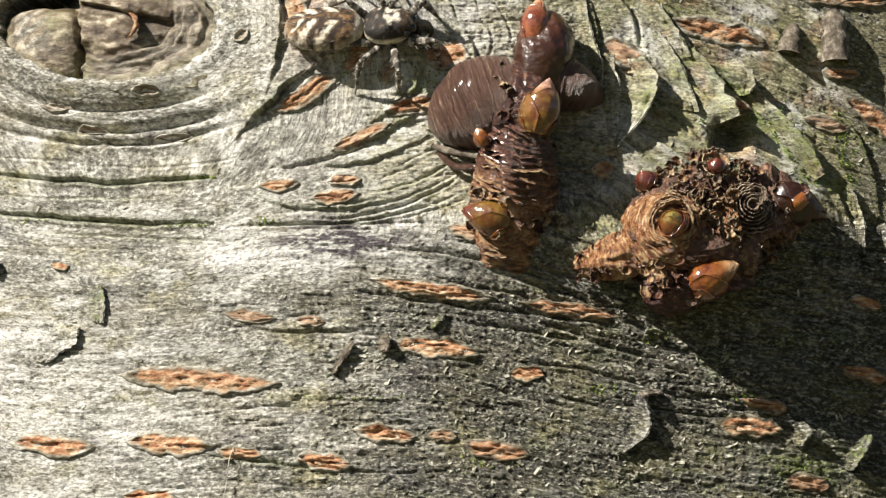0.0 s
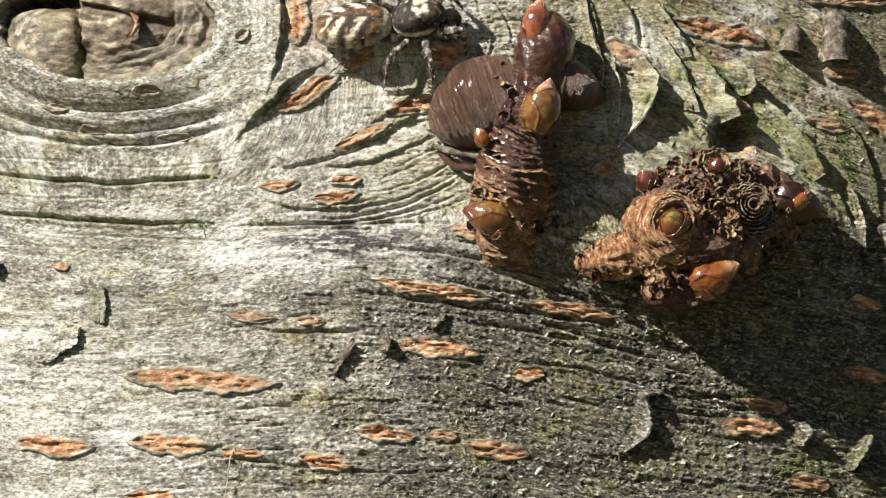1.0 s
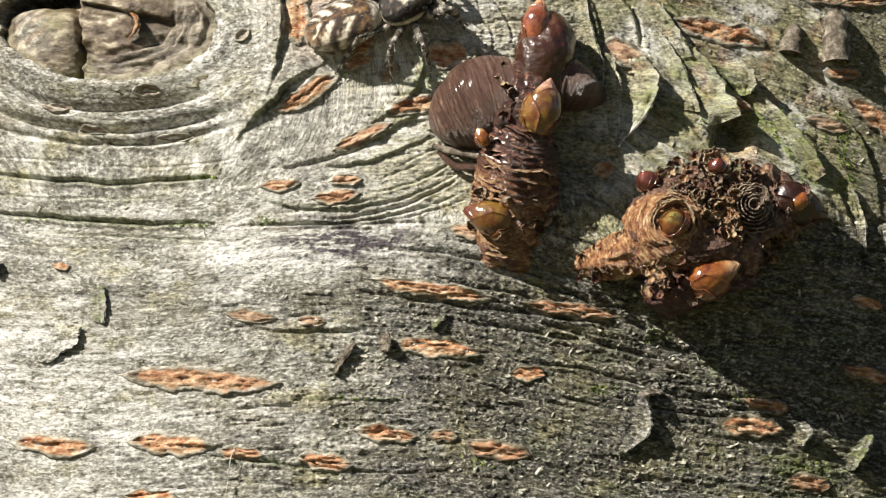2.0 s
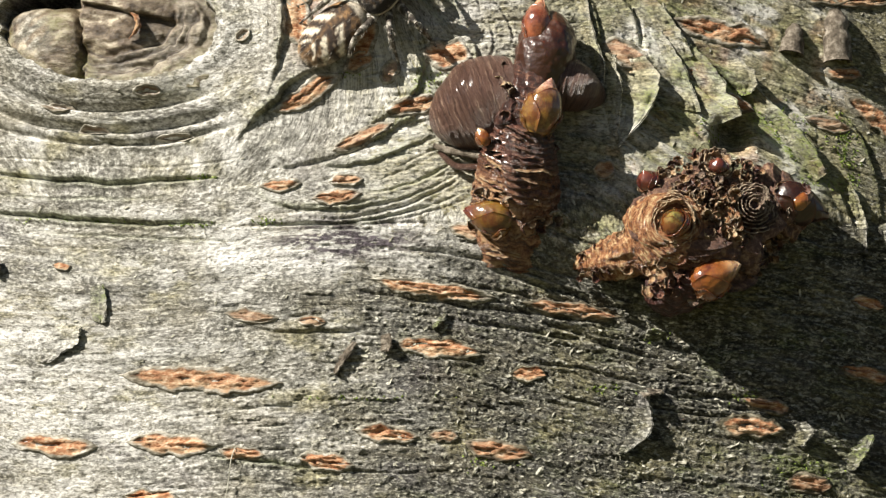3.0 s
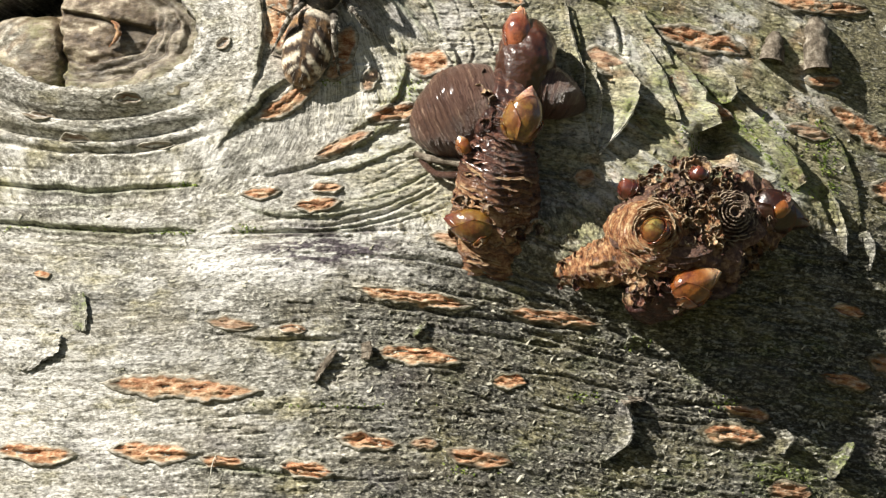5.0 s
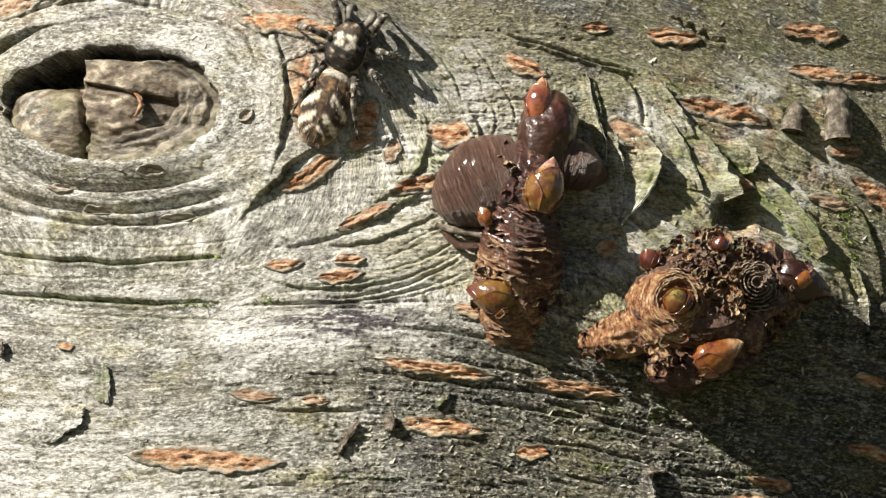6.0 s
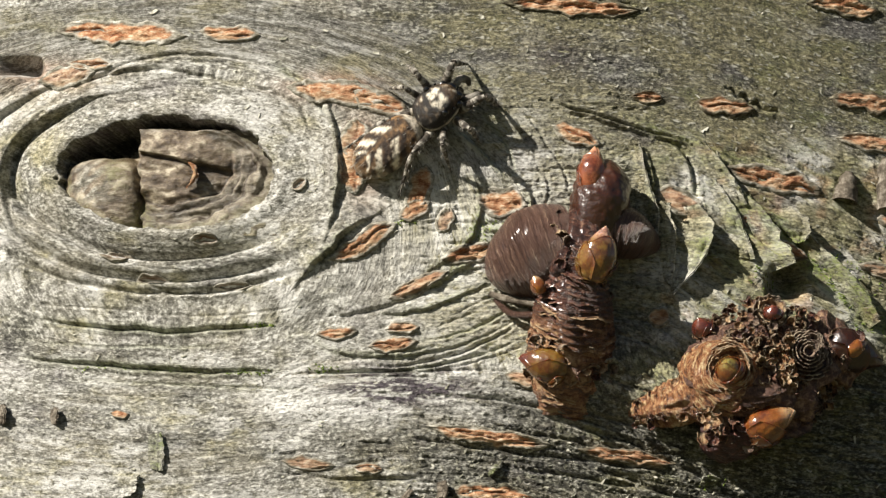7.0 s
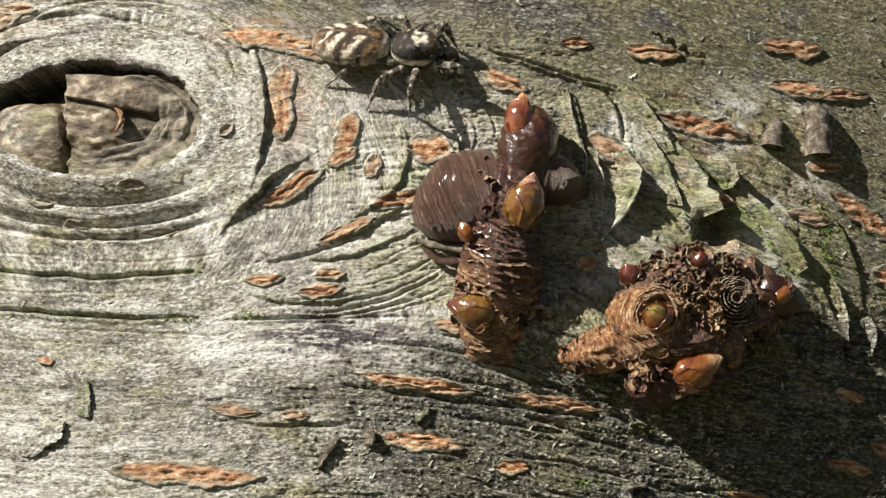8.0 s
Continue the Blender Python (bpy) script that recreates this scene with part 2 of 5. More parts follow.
def wood_material():
    k = Nodes("knot_wood", 0.4, 0.5)
    n, grain = k.noise(1500, 7, 0.68, (0.6, 1, 1)), k.noise(3600, 6, 0.72, (0.5, 1, 1))
    brown = k.ramp(n, (0.36, (0.025, 0.015, 0.008)), (0.45, (0.085, 0.060, 0.036)), (0.53, (0.18, 0.142, 0.095)), (0.63, (0.46, 0.41, 0.31)))
    silver = k.ramp(grain, (0.38, (0.05, 0.045, 0.03)), (0.5, (0.17, 0.16, 0.125)), (0.62, (0.46, 0.45, 0.40)))
    c = k.mix(k.attr("silver"), brown, silver)
    c = k.mix(k.mul(k.attr("moss"), k.ramp(grain, (0.42, (0, 0, 0)), (0.55, (1, 1, 1)))), c, (0.16, 0.155, 0.05))
    # dark cracks in the wood, and painted shade in its hollow and gaps
    c = k.mix(k.attr("split_shade"), c, (0.03, 0.020, 0.012))
    k.colour(c)
    k.bump(k.mul(k.mul(grain, 0.5), k.mul(n, 0.5), "ADD"), 9.0, 1.0)
    return k.m


def scale_material(name, dark, mid, light, rim, rough=0.5, coat=0.0):
    """Dry bud-scale scars: flaky, with a paler worn rim."""
    k = Nodes(name, rough, 0.4)
    n = k.noise(3800, 7, 0.76)
    c = k.ramp(n, (0.38, dark), (0.5, mid), (0.62, light))
    c = k.mix(k.mul(k.attr("edge"), k.ramp(k.noise(1500, 5, 0.7), (0.44, (0, 0, 0)), (0.56, (1, 1, 1)))), c, rim)
    k.colour(k.mix(k.mul(k.random(), 0.3), c, dark))
    k.b.inputs["Coat Weight"].default_value = coat
    k.b.inputs["Coat Roughness"].default_value = 0.2
    k.bump(n, 8.0, 1.0)
    return k.m


BARK = bark_material()
SCALE_TAN = scale_material("tan_scale", (0.09, 0.034, 0.015), (0.31, 0.17, 0.08), (0.55, 0.38, 0.21), (0.70, 0.56, 0.37))
SCALE_WINE = scale_material("wine_scale", (0.022, 0.007, 0.005), (0.085, 0.028, 0.018), (0.20, 0.085, 0.052), (0.36, 0.20, 0.13), 0.35, 0.4)
SCALE_GREY = scale_material("grey_scale", (0.040, 0.024, 0.018), (0.165, 0.108, 0.076), (0.36, 0.27, 0.19), (0.56, 0.46, 0.34))
CORK = cork_material()
SCURF = plain("pale_scurf", (0.14, 0.14, 0.10), (0.33, 0.325, 0.26), (0.62, 0.61, 0.53), 2200, 0.7).m
WOOD = wood_material()
SPUR = spur_material("spur_bark", (0.26, 0.52), 52, 0.7, 4.5)
SPUR_TAN = spur_material("spur_cork", (2.0, 2.1), 34, 0.5, 4.0, 0.05, 1.6)
SPUR_BROWN = spur_material("spur_brown", (2.0, 2.1), 40, 0.6, 5.5, 0.05, 1.45)
SCAR = spur_material("scar_skin", (-1.0, -0.9), 24, 0.95)
COLLAR = swelling_material()
GNARL = plain("gnarled_wood", (0.030, 0.012, 0.008), (0.115, 0.055, 0.035), (0.33, 0.215, 0.13), 2800, 0.5, 0.45, 12).m
HUSK = plain("dry_husk", (0.018, 0.006, 0.006), (0.06, 0.02, 0.017), (0.19, 0.085, 0.06), 2600, 0.34, 0.5, 8, vary=0.6).m
STUB = plain("stub_bark", (0.04, 0.032, 0.022), (0.12, 0.10, 0.075), (0.30, 0.27, 0.22), 2200, 0.7, bump=12.0).m
BUD_RED = bud_material("red_bud", (0.030, 0.008, 0.006), (0.095, 0.022, 0.012), (0.17, 0.048, 0.026))
BUD_GREEN = bud_material("green_bud", (0.10, 0.028, 0.008), (0.17, 0.085, 0.018), (0.25, 0.215, 0.06), 0.12)
BUD_PINK = bud_material("pink_bud", (0.12, 0.028, 0.012), (0.33, 0.11, 0.05), (0.56, 0.30, 0.18))
BUD_AMBER = bud_material("amber_bud", (0.12, 0.030, 0.008), (0.30, 0.115, 0.024), (0.62, 0.43, 0.24), 0.16)
BUD_GOLD = bud_material("golden_bud", (0.15, 0.055, 0.012), (0.23, 0.14, 0.030), (0.62, 0.38, 0.30), 0.16)
BUD_DARK = bud_material("dark_bud", (0.009, 0.003, 0.002), (0.034, 0.011, 0.005), (0.060, 0.020, 0.009), 0.34, 0.35)
BUD_OLIVE = bud_material("olive_bud", (0.09, 0.022, 0.008), (0.19, 0.115, 0.022), (0.13, 0.024, 0.014))
MOSS = plain("moss", (0.05, 0.08, 0.01), (0.14, 0.21, 0.03), (0.30, 0.38, 0.09), 3000, 0.85).m
EARTH = plain("earth", (0.03, 0.035, 0.015), (0.08, 0.08, 0.04), (0.15, 0.13, 0.08), 30, 0.95, 0.1, 200).m


# ---- noise and the bark's relief ----
def lattice(ix, iy, seed):
    h = (ix.astype(np.int64) * 374761393 + iy.astype(np.int64) * 668265263 + seed * 974634777) & 0x7FFFFFFF
    h = ((h ^ (h >> 13)) * 1274126177) & 0x7FFFFFFF
    h = h ^ (h >> 16)
    return (h & 0xFFFF) / 32767.5 - 1.0


def vnoise(x, y, seed=0):
    x, y = np.asarray(x, float), np.asarray(y, float)
    ix, iy = np.floor(x), np.floor(y)
    fx, fy = x - ix, y - iy
    fx, fy = fx * fx * (3 - 2 * fx), fy * fy * (3 - 2 * fy)
    a, b = lattice(ix, iy, seed), lattice(ix + 1, iy, seed)
    c, d = lattice(ix, iy + 1, seed), lattice(ix + 1, iy + 1, seed)
    return (a + (b - a) * fx) * (1 - fy) + (c + (d - c) * fx) * fy


def fbm(x, y, octaves=3, seed=0, gain=0.5):
    total, amp, norm = 0.0, 1.0, 0.0
    for i in range(octaves):
        total = total + amp * vnoise(np.asarray(x) * 2 ** i + 17.3 * i, np.asarray(y) * 2 ** i - 9.1 * i, seed + i)
        norm += amp
        amp *= gain
    return total / norm


def step(a, b, v):
    s = np.clip((v - a) / (b - a), 0, 1)
    return s * s * (3 - 2 * s)


def bell(v, at, width):
    return np.exp(-((v - at) / width) ** 2)


KNOT = (199.0, 46.0, 186.0, 98.0)


def knot_ratio(x, y):
    dx, dy = (x - KNOT[0]) / KNOT[2], (y - KNOT[1]) / KNOT[3]
    return np.sqrt(dx * dx + dy * dy)


def flow(x, y):
    """Across the grain: its level lines are the way the fibres run, round the knot and the spurs."""
    out = y + 0.0
    for cx, cy, half, wide in ((199, 46, 150, 330), (1110, 385, 130, 330)):
        dy = y - cy
        b = half * np.exp(-((x - cx) / wide) ** 2)
        out = out - 0.72 * dy * b * b / (dy * dy + b * b + 60)
    lean = np.logaddexp(0, (x - 900) / 90) * 90
    return out - 0.24 * lean


def fibres(x, y):
    """Along and across the grain; close to the knot the grain runs round it."""
    near = 1 - step(1.7, 3.4, knot_ratio(x, y))
    ang = np.arctan2((y - KNOT[1]) / KNOT[3], (x - KNOT[0]) / KNOT[2])
    round_way = KNOT[0] + 260 * (np.pi / 2 - np.abs(ang))
    return x * (1 - near) + round_way * near, flow(x, y) * (1 - near) + (KNOT[1] + 120 * knot_ratio(x, y)) * near


def across_noise(x, y, run, gap, octaves, seed):
    """Noise drawn out along the grain: round the knot close to it, along the trunk's fibres further off."""
    s = knot_ratio(x, y)
    near = 1 - step(1.6, 2.4, s)
    ang = np.arctan2((y - KNOT[1]) / KNOT[3], (x - KNOT[0]) / KNOT[2])
    seam = step(3.1, 2.7, np.abs(ang))
    far = fbm(x / run, flow(x, y) / gap, octaves, seed)
    ring = fbm(210 * ang / run, 120 * s / gap, octaves, seed + 1) * seam
    return (far * (1 - near) + ring * near) / np.sqrt((1 - near) ** 2 + near ** 2)


CRACKS = []
LEDGES = []


def ledge(x0, y0, xm, ym, x1, y1, height=14.0, back=50.0, high=1, green=0.3):
    """A sharp edge of a raised plate of bark; heading along it, the right hand is high (high=1) or the left (-1)."""
    s = np.linspace(0, 1, 32)
    cx, cy = 2 * xm - (x0 + x1) / 2, 2 * ym - (y0 + y1) / 2
    wob = fbm(s * 8 + x0, s * 0 + y0, 3, 37) * 5
    LEDGES.append(((1 - s) ** 2 * x0 + 2 * s * (1 - s) * cx + s * s * x1 + wob, (1 - s) ** 2 * y0 + 2 * s * (1 - s) * cy + s * s * y1 + wob, np.sin(np.pi * np.clip(s, 0.03, 0.97)) ** 0.6, height, back, high, green))


# plates of bark between the knot and the spurs
ledge(478, -95, 506, 40, 484, 150, 15, 60, 1)
ledge(430, 238, 490, 178, 562, 124, 17, 46, -1)
ledge(742, 50, 744, 150, 640, 232, 9, 26, 1, 0.5)
ledge(600, 268, 690, 236, 762, 176, 8, 30, -1, 0.5)
ledge(560, 290, 660, 285, 775, 235, 7, 30, -1)
ledge(828, 60, 842, 105, 806, 132, 8, 24, 1)
ledge(700, -40, 760, 10, 800, 60, 6, 30, 1, 0.5)
ledge(430, 320, 560, 372, 800, 330, 6, 40, -1)
# torn sheets on the far side
ledge(1040, -10, 1060, 80, 1030, 190, 10, 60, 1)
ledge(1152, 130, 1146, 190, 1090, 262, 16, 60, 1)
ledge(1150, 5, 1235, 92, 1330, 150, 12, 60, 1, 0.5)
ledge(1205, 124, 1250, 178, 1296, 214, 14, 60, 1, 0.4)
ledge(1325, 165, 1392, 240, 1440, 310, 14, 50, 1, 0.9)
ledge(1460, 180, 1530, 260, 1560, 400, 10, 50, 1, 0.6)
ledge(985, -70, 1110, -20, 1250, 30, 8, 50, 1, 0.4)


def plates(x, y):
    """Rise and green edge of all the plates at the plan points."""
    rise, moss = np.zeros_like(x), np.zeros_like(x)
    for px, py, fade, height, back, high, green in LEDGES:
        pad = back * 2.5
        near = (x > px.min() - pad) & (x < px.max() + pad) & (y > py.min() - pad) & (y < py.max() + pad)
        if not near.any():
            continue
        nx, ny = x[near], y[near]
        best, side, amount = np.full(nx.shape, 1e9), np.zeros(nx.shape), np.zeros(nx.shape)
        for i in range(len(px) - 1):
            ex, ey = px[i + 1] - px[i], py[i + 1] - py[i]
            s = (((nx - px[i]) * ex + (ny - py[i]) * ey) / (ex * ex + ey * ey)).clip(0, 1)
            ox, oy = nx - px[i] - s * ex, ny - py[i] - s * ey
            d = ox * ox + oy * oy
            take = d < best
            best = np.where(take, d, best)
            side = np.where(take, ex * oy - ey * ox, side)
            amount = np.where(take, fade[i] * (1 - (1 - fade[i]) * 0.5), amount)
        d = np.sqrt(best) * np.where(np.sign(side) == high, 1, -1)
        up = height * amount * np.where(d > 0, np.exp(-np.clip(d, 0, 1e4) / back) * step(0, 3, d), -0.45 * np.exp(-(d / 6) ** 2))
        rise[near] += up
        moss[near] = np.maximum(moss[near], green * amount * np.exp(-((d - 3) / 7) ** 2))
    return rise, moss



def crack(x0, y0, xm, ym, x1, y1, width=5.0, depth=14.0, lip=0.0, green=0.0):
    """A split along a bow from one end over the middle to the other; lip raises its lower side."""
    s = np.linspace(0, 1, 32)
    cx, cy = 2 * xm - (x0 + x1) / 2, 2 * ym - (y0 + y1) / 2
    px = (1 - s) ** 2 * x0 + 2 * s * (1 - s) * cx + s * s * x1
    py = (1 - s) ** 2 * y0 + 2 * s * (1 - s) * cy + s * s * y1
    wob = fbm(s * 9 + x0, s * 0 + y0, 2, 31) * min(width * 1.1, 7)
    CRACKS.append((px, py + wob, np.sin(np.pi * np.clip(s, 0.02, 0.98)) ** 0.5, width, depth, lip, green))


# rings and splits below the knot
crack(-40, 300, 170, 322, 372, 312, 4, 17, 5, 0.3)
crack(-60, 372, 150, 388, 380, 399, 4, 17, 5, 0.35)
crack(160, 246, 240, 258, 330, 250, 3, 7, 3)
crack(-60, 340, 110, 352, 300, 349, 1.9, 4, 1.5, 0.2)
crack(40, 410, 240, 421, 430, 428, 2.0, 5, 2, 0.2)
crack(-60, 432, 100, 437, 270, 447, 1.9, 4, 1)
crack(120, 288, 260, 297, 410, 284, 1.9, 4, 1.5)
crack(-40, 276, 60, 284, 170, 289, 1.9, 4, 1.5)
crack(470, 300, 560, 288, 640, 262, 4, 9, 2)
crack(470, 396, 660, 388, 824, 342, 2.4, 7, 2, 0.2)
crack(560, 388, 700, 368, 812, 318, 3.2, 9, 3)
crack(610, 372, 735, 344, 828, 292, 2.2, 5, 2)
crack(520, 366, 600, 362, 690, 350, 2.2, 4, 1)
crack(650, 342, 745, 318, 818, 270, 2.4, 6, 3, 0.3)
crack(660, 322, 700, 308, 752, 286, 2.0, 4, 1)
crack(700, 296, 756, 272, 790, 250, 2.2, 5, 2)
crack(690, 392, 770, 372, 834, 352, 2.0, 5, 2)
crack(380, 405, 620, 396, 800, 398, 3, 7, 2)
crack(835, 70, 848, 100, 826, 134, 2.6, 6, 3)
crack(852, 36, 874, 70, 858, 116, 2.6, 4, 2)
crack(742, -70, 792, -14, 814, 50, 2.4, 4, 2, 0.4)
crack(770, -90, 830, -30, 850, 30, 2.2, 3, 1.5)
crack(690, 150, 676, 126, 690, 104, 2.4, 5, 2)
crack(368, 806, 470, 818, 560, 828, 3, 9, 3, 0.4)
# long splits below the spurs
crack(700, 440, 880, 470, 1010, 520, 4, 11, 3)
crack(840, 470, 1000, 520, 1160, 590, 5, 13, 3)
crack(640, 520, 860, 545, 1090, 572, 4, 12, 3)
crack(740, 560, 960, 590, 1180, 640, 4, 10, 3)
crack(380, 572, 520, 588, 650, 582, 3, 9, 2)
crack(850, 540, 1050, 600, 1260, 680, 4, 10, 3)
crack(760, 490, 900, 520, 1080, 545, 3, 8, 3)
crack(900, 640, 1060, 660, 1250, 720, 3, 8, 3)
crack(560, 640, 640, 700, 720, 790, 3, 7, 2)
crack(1180, 690, 1300, 722, 1400, 720, 4, 10, 2)
crack(500, 800, 640, 835, 800, 830, 3, 7, 2)
# the torn skin up on the far side
crack(1040, 20, 1080, 120, 1170, 170, 4, 8, 4)
crack(1200, 110, 1300, 160, 1430, 300, 4, 10, -5, 0.7)
crack(1040, 60, 1130, 150, 1220, 240, 3, 8, 3)
crack(1090, 50, 1180, 140, 1270, 205, 3, 8, 3)
crack(880, -85, 980, -52, 1122, -10, 3, 17, 9)
crack(860, -20, 900, 40, 905, 80, 2.5, 4, 2)
crack(800, -100, 850, -40, 880, 20, 2.4, 2.5, 1.5)
crack(1080, -10, 1120, 20, 1135, 90, 4, 10, 4)
crack(1190, -110, 1240, -80, 1290, -60, 5, 14, 5)
crack(1160, 330, 1400, 420, 1520, 440, 5, 12, 4)
crack(1480, 330, 1520, 420, 1530, 480, 5, 12, 5)
# over the knot
crack(20, -95, 160, -142, 330, -105, 4, 9, 3)
crack(60, -120, 230, -168, 430, -125, 4, 9, 3)
crack(340, -110, 420, -80, 450, -30, 4, 9, 3)
crack(380, -150, 430, -120, 480, -60, 4, 10, 3, 0.4)
crack(-20, -60, -90, 60, -30, 200, 5, 10, 3)


def splits(x, y):
    """Depth and green growth of all the splits at the plan points."""
    low, moss = np.zeros_like(x), np.zeros_like(x)
    for px, py, fade, width, depth, lip, green in CRACKS:
        pad = width * 4 + 14
        near = (x > px.min() - pad) & (x < px.max() + pad) & (y > py.min() - pad) & (y < py.max() + pad)
        if not near.any():
            continue
        nx, ny = x[near], y[near]
        best = np.full(nx.shape, 1e9)
        side = np.zeros(nx.shape)
        amount = np.zeros(nx.shape)
        for i in range(len(px) - 1):
            ex, ey = px[i + 1] - px[i], py[i + 1] - py[i]
            s = np.clip(((nx - px[i]) * ex + (ny - py[i]) * ey) / (ex * ex + ey * ey), 0, 1)
            ox, oy = nx - px[i] - s * ex, ny - py[i] - s * ey
            d = ox * ox + oy * oy
            take = d < best
            best = np.where(take, d, best)
            side = np.where(take, ex * oy - ey * ox, side)
            amount = np.where(take, fade[i], amount)
        d = np.sqrt(best)
        w = width * (0.55 + 0.45 * amount)
        cut = -depth * amount * np.exp(-(d / w) ** 2)
        up = abs(lip) * amount * np.exp(-((d - w * 1.7) / (w * 1.2)) ** 2) * (np.sign(side) == np.sign(lip if lip else 1))
        low[near] += cut + up
        moss[near] = np.maximum(moss[near], green * amount * np.exp(-(d / (width * 2.4)) ** 2))
    return low, moss


def relief(x, y, full=False):
    """Height of the bark over the trunk's round, in plan units, at plan points."""
    x, y = np.asarray(x, float), np.asarray(y, float)
    run_x, psi = fibres(x, y)
    s = knot_ratio(x, y)
    near_knot = 1 - step(1.9, 2.8, s)
    h = 5.5 * fbm(x / 230, flow(x, y) / 60, 3, 5)
    rough = 0.20 + 0.72 * step(300, 900, x + 0.6 * (y - 300)) + 0.25 * step(500, 1300, x)
    rough = np.minimum(rough, 1.05) * (1 - 0.72 * step(1000, 1120, x) * (1 - step(330, 420, y))) * (1 - 0.3 * step(60, -60, y))
    rough = rough * (1 - 0.5 * np.exp(-((x - 700) / 140) ** 2 - ((y - 320) / 80) ** 2))
    fibre = across_noise(x, y, 70, 9, 3, 11)
    h = h + rough * (4.2 * fibre + 1.6 * across_noise(x, y, 26, 9, 3, 23)) * (1 - 0.55 * near_knot)
    for run, gap, deep, seed in ((260, 17, 8, 201), (170, 10, 5, 205)):
        vein = np.abs(across_noise(x, y, run, gap, 2, seed))
        some = step(-0.15, 0.35, fbm(x / 140, psi / 45, 2, seed + 2))
        h = h - deep * rough * some * np.exp(-(vein / 0.048) ** 2) * (1 - 0.6 * near_knot)
    h = h + 3.0 * rough * np.abs(fbm(x / 120, psi / 22, 2, 41)) + 0.7 * rough * fbm(x / 9, y / 6, 2, 43) + 3.4 * rough * (1 - np.abs(fbm(x / 17, psi / 7.5, 3, 45))) ** 5
    ang = np.arctan2(y - KNOT[1], x - KNOT[0])
    sr = s + 0.05 * fbm(np.cos(ang) * 2.2 + 5, np.sin(ang) * 2.2, 2, 51) + 0.018 * fbm(x / 30, y / 30, 2, 53)
    # round-shouldered rings that end in sharp grooves, strongest below the knot
    for at, deep, back, lower in ((1.54, 32, 0.14, -0.1), (1.93, 24, 0.11, 0.1), (2.16, 11, 0.06, 0.3), (1.36, 4, 0.12, -1.5)):
        off = sr - at
        here = (0.12 + 0.88 * step(lower - 0.5, lower + 0.5, np.sin(ang) - 0.55 * np.cos(ang))) * step(0.75, 0.2, np.cos(ang) - 0.5 * np.sin(ang))
        h = h - here * deep * np.where(off < 0, np.exp(-(off / back) ** 2), np.exp(-(off / 0.035) ** 2))
    h = h + 25 * np.exp(-(s / 2.2) ** 4) + 6 * bell(sr, 1.12, 0.10)
    h = h - 150 * (1 - step(0.93, 1.03, sr + 0.05 * fbm(x / 14, y / 14, 2, 57)))
    for cx, cy, wx, wy, up in ((925, 420, 120, 70, 34), (1130, 445, 130, 75, 40), (1290, 390, 190, 120, 26), (700, 20, 240, 170, 10), (570, 40, 50, 110, -5)):
        h = h + up * np.exp(-((x - cx) / wx) ** 2 - ((y - cy) / wy) ** 2)
    # the small pocket under the torn skin, and a boss at the plan's left edge
    h = h - 60 * np.exp(-(((x - 1292) / 30) ** 4 + ((y - 238) / 32) ** 4))
    h = h + 26 * np.exp(-(((x + 85) / 45) ** 2 + ((y + 135) / 26) ** 2)) - 60 * np.exp(-(((x + 66) / 34) ** 4 + ((y + 146) / 17) ** 4))
    torn = step(1000, 1120, x) * (1 - step(330, 420, y)) * step(-60, 30, y) * (1 - step(1440, 1560, x))
    strand = np.abs(fbm((0.77 * x + 0.64 * y) / 130, (0.77 * y - 0.64 * x) / 20, 3, 171))
    h = h + torn * (9 * (1 - strand) ** 4 - 3.5 * np.exp(-(strand / 0.04) ** 2))
    h = h + torn * 4 * np.abs(fbm((x + y) / 60, (x - y) / 34, 3, 71)) ** 0.7
    low, moss = splits(x, y)
    rise, edge_moss = plates(x, y)
    h = h + low + rise
    if not full:
        return h
    left = 1 - step(330, 980, x + 0.25 * (y - 420) * (y > 420) + 120 * fbm(x / 160, psi / 70, 2, 61))
    # dark skin towards the right and lower right, partly painted in place of shade
    film_shade = np.clip(0.76 - 0.06 * step(900, 1100, x) * step(360, 240, y) + 0.22 * step(430, 640, y) * step(560, 900, x) - 0.74 * left + 0.6 * fbm(x / 80, psi / 26, 4, 63), 0, 1)
    core = np.exp(-(((x - 760) / 270) ** 2 + ((y - 150) / 230) ** 2))
    film_shade = np.clip(film_shade - 1.0 * core - 0.4 * torn * step(1500, 1350, x) + 0.5 * step(60, -120, y) * step(350, 800, x), 0, 1)
    # inside the knot the hollow's shade is put into the bark colour
    film_shade = np.maximum(film_shade * (1 - 0.8 * (1 - step(1.8, 2.6, s)) * step(0.95, 1.05, s)), 0.75 * (1 - step(0.9, 1.03, s)))
    # the patch round (1190, 292) is the torn sheets' cast shade, put into the colour
    film_shade = np.clip(film_shade + 0.5 * np.exp(-((y - 508 - 0.02 * x) / 46) ** 2) * step(900, 620, x) * (0.6 + 0.7 * fbm(x / 90, psi / 24, 3, 211)) - 0.22 * np.exp(-(((x - 620) / 190) ** 2 + ((y - 760) / 130) ** 2)) - 0.2 * np.exp(-(((x - 760) / 90) ** 2 + ((y - 260) / 120) ** 2)) + 0.6 * np.exp(-(((x - 1190) / 110) ** 2 + ((y - 292) / 34) ** 2)) + 0.16 * step(60, -60, y) * step(800, 1000, x) + 0.12 * np.exp(-(((x - 200) / 260) ** 2 + ((y - 340) / 60) ** 2)), 0, 1)
    streak = fbm(x / 36, psi / 5, 3, 65)
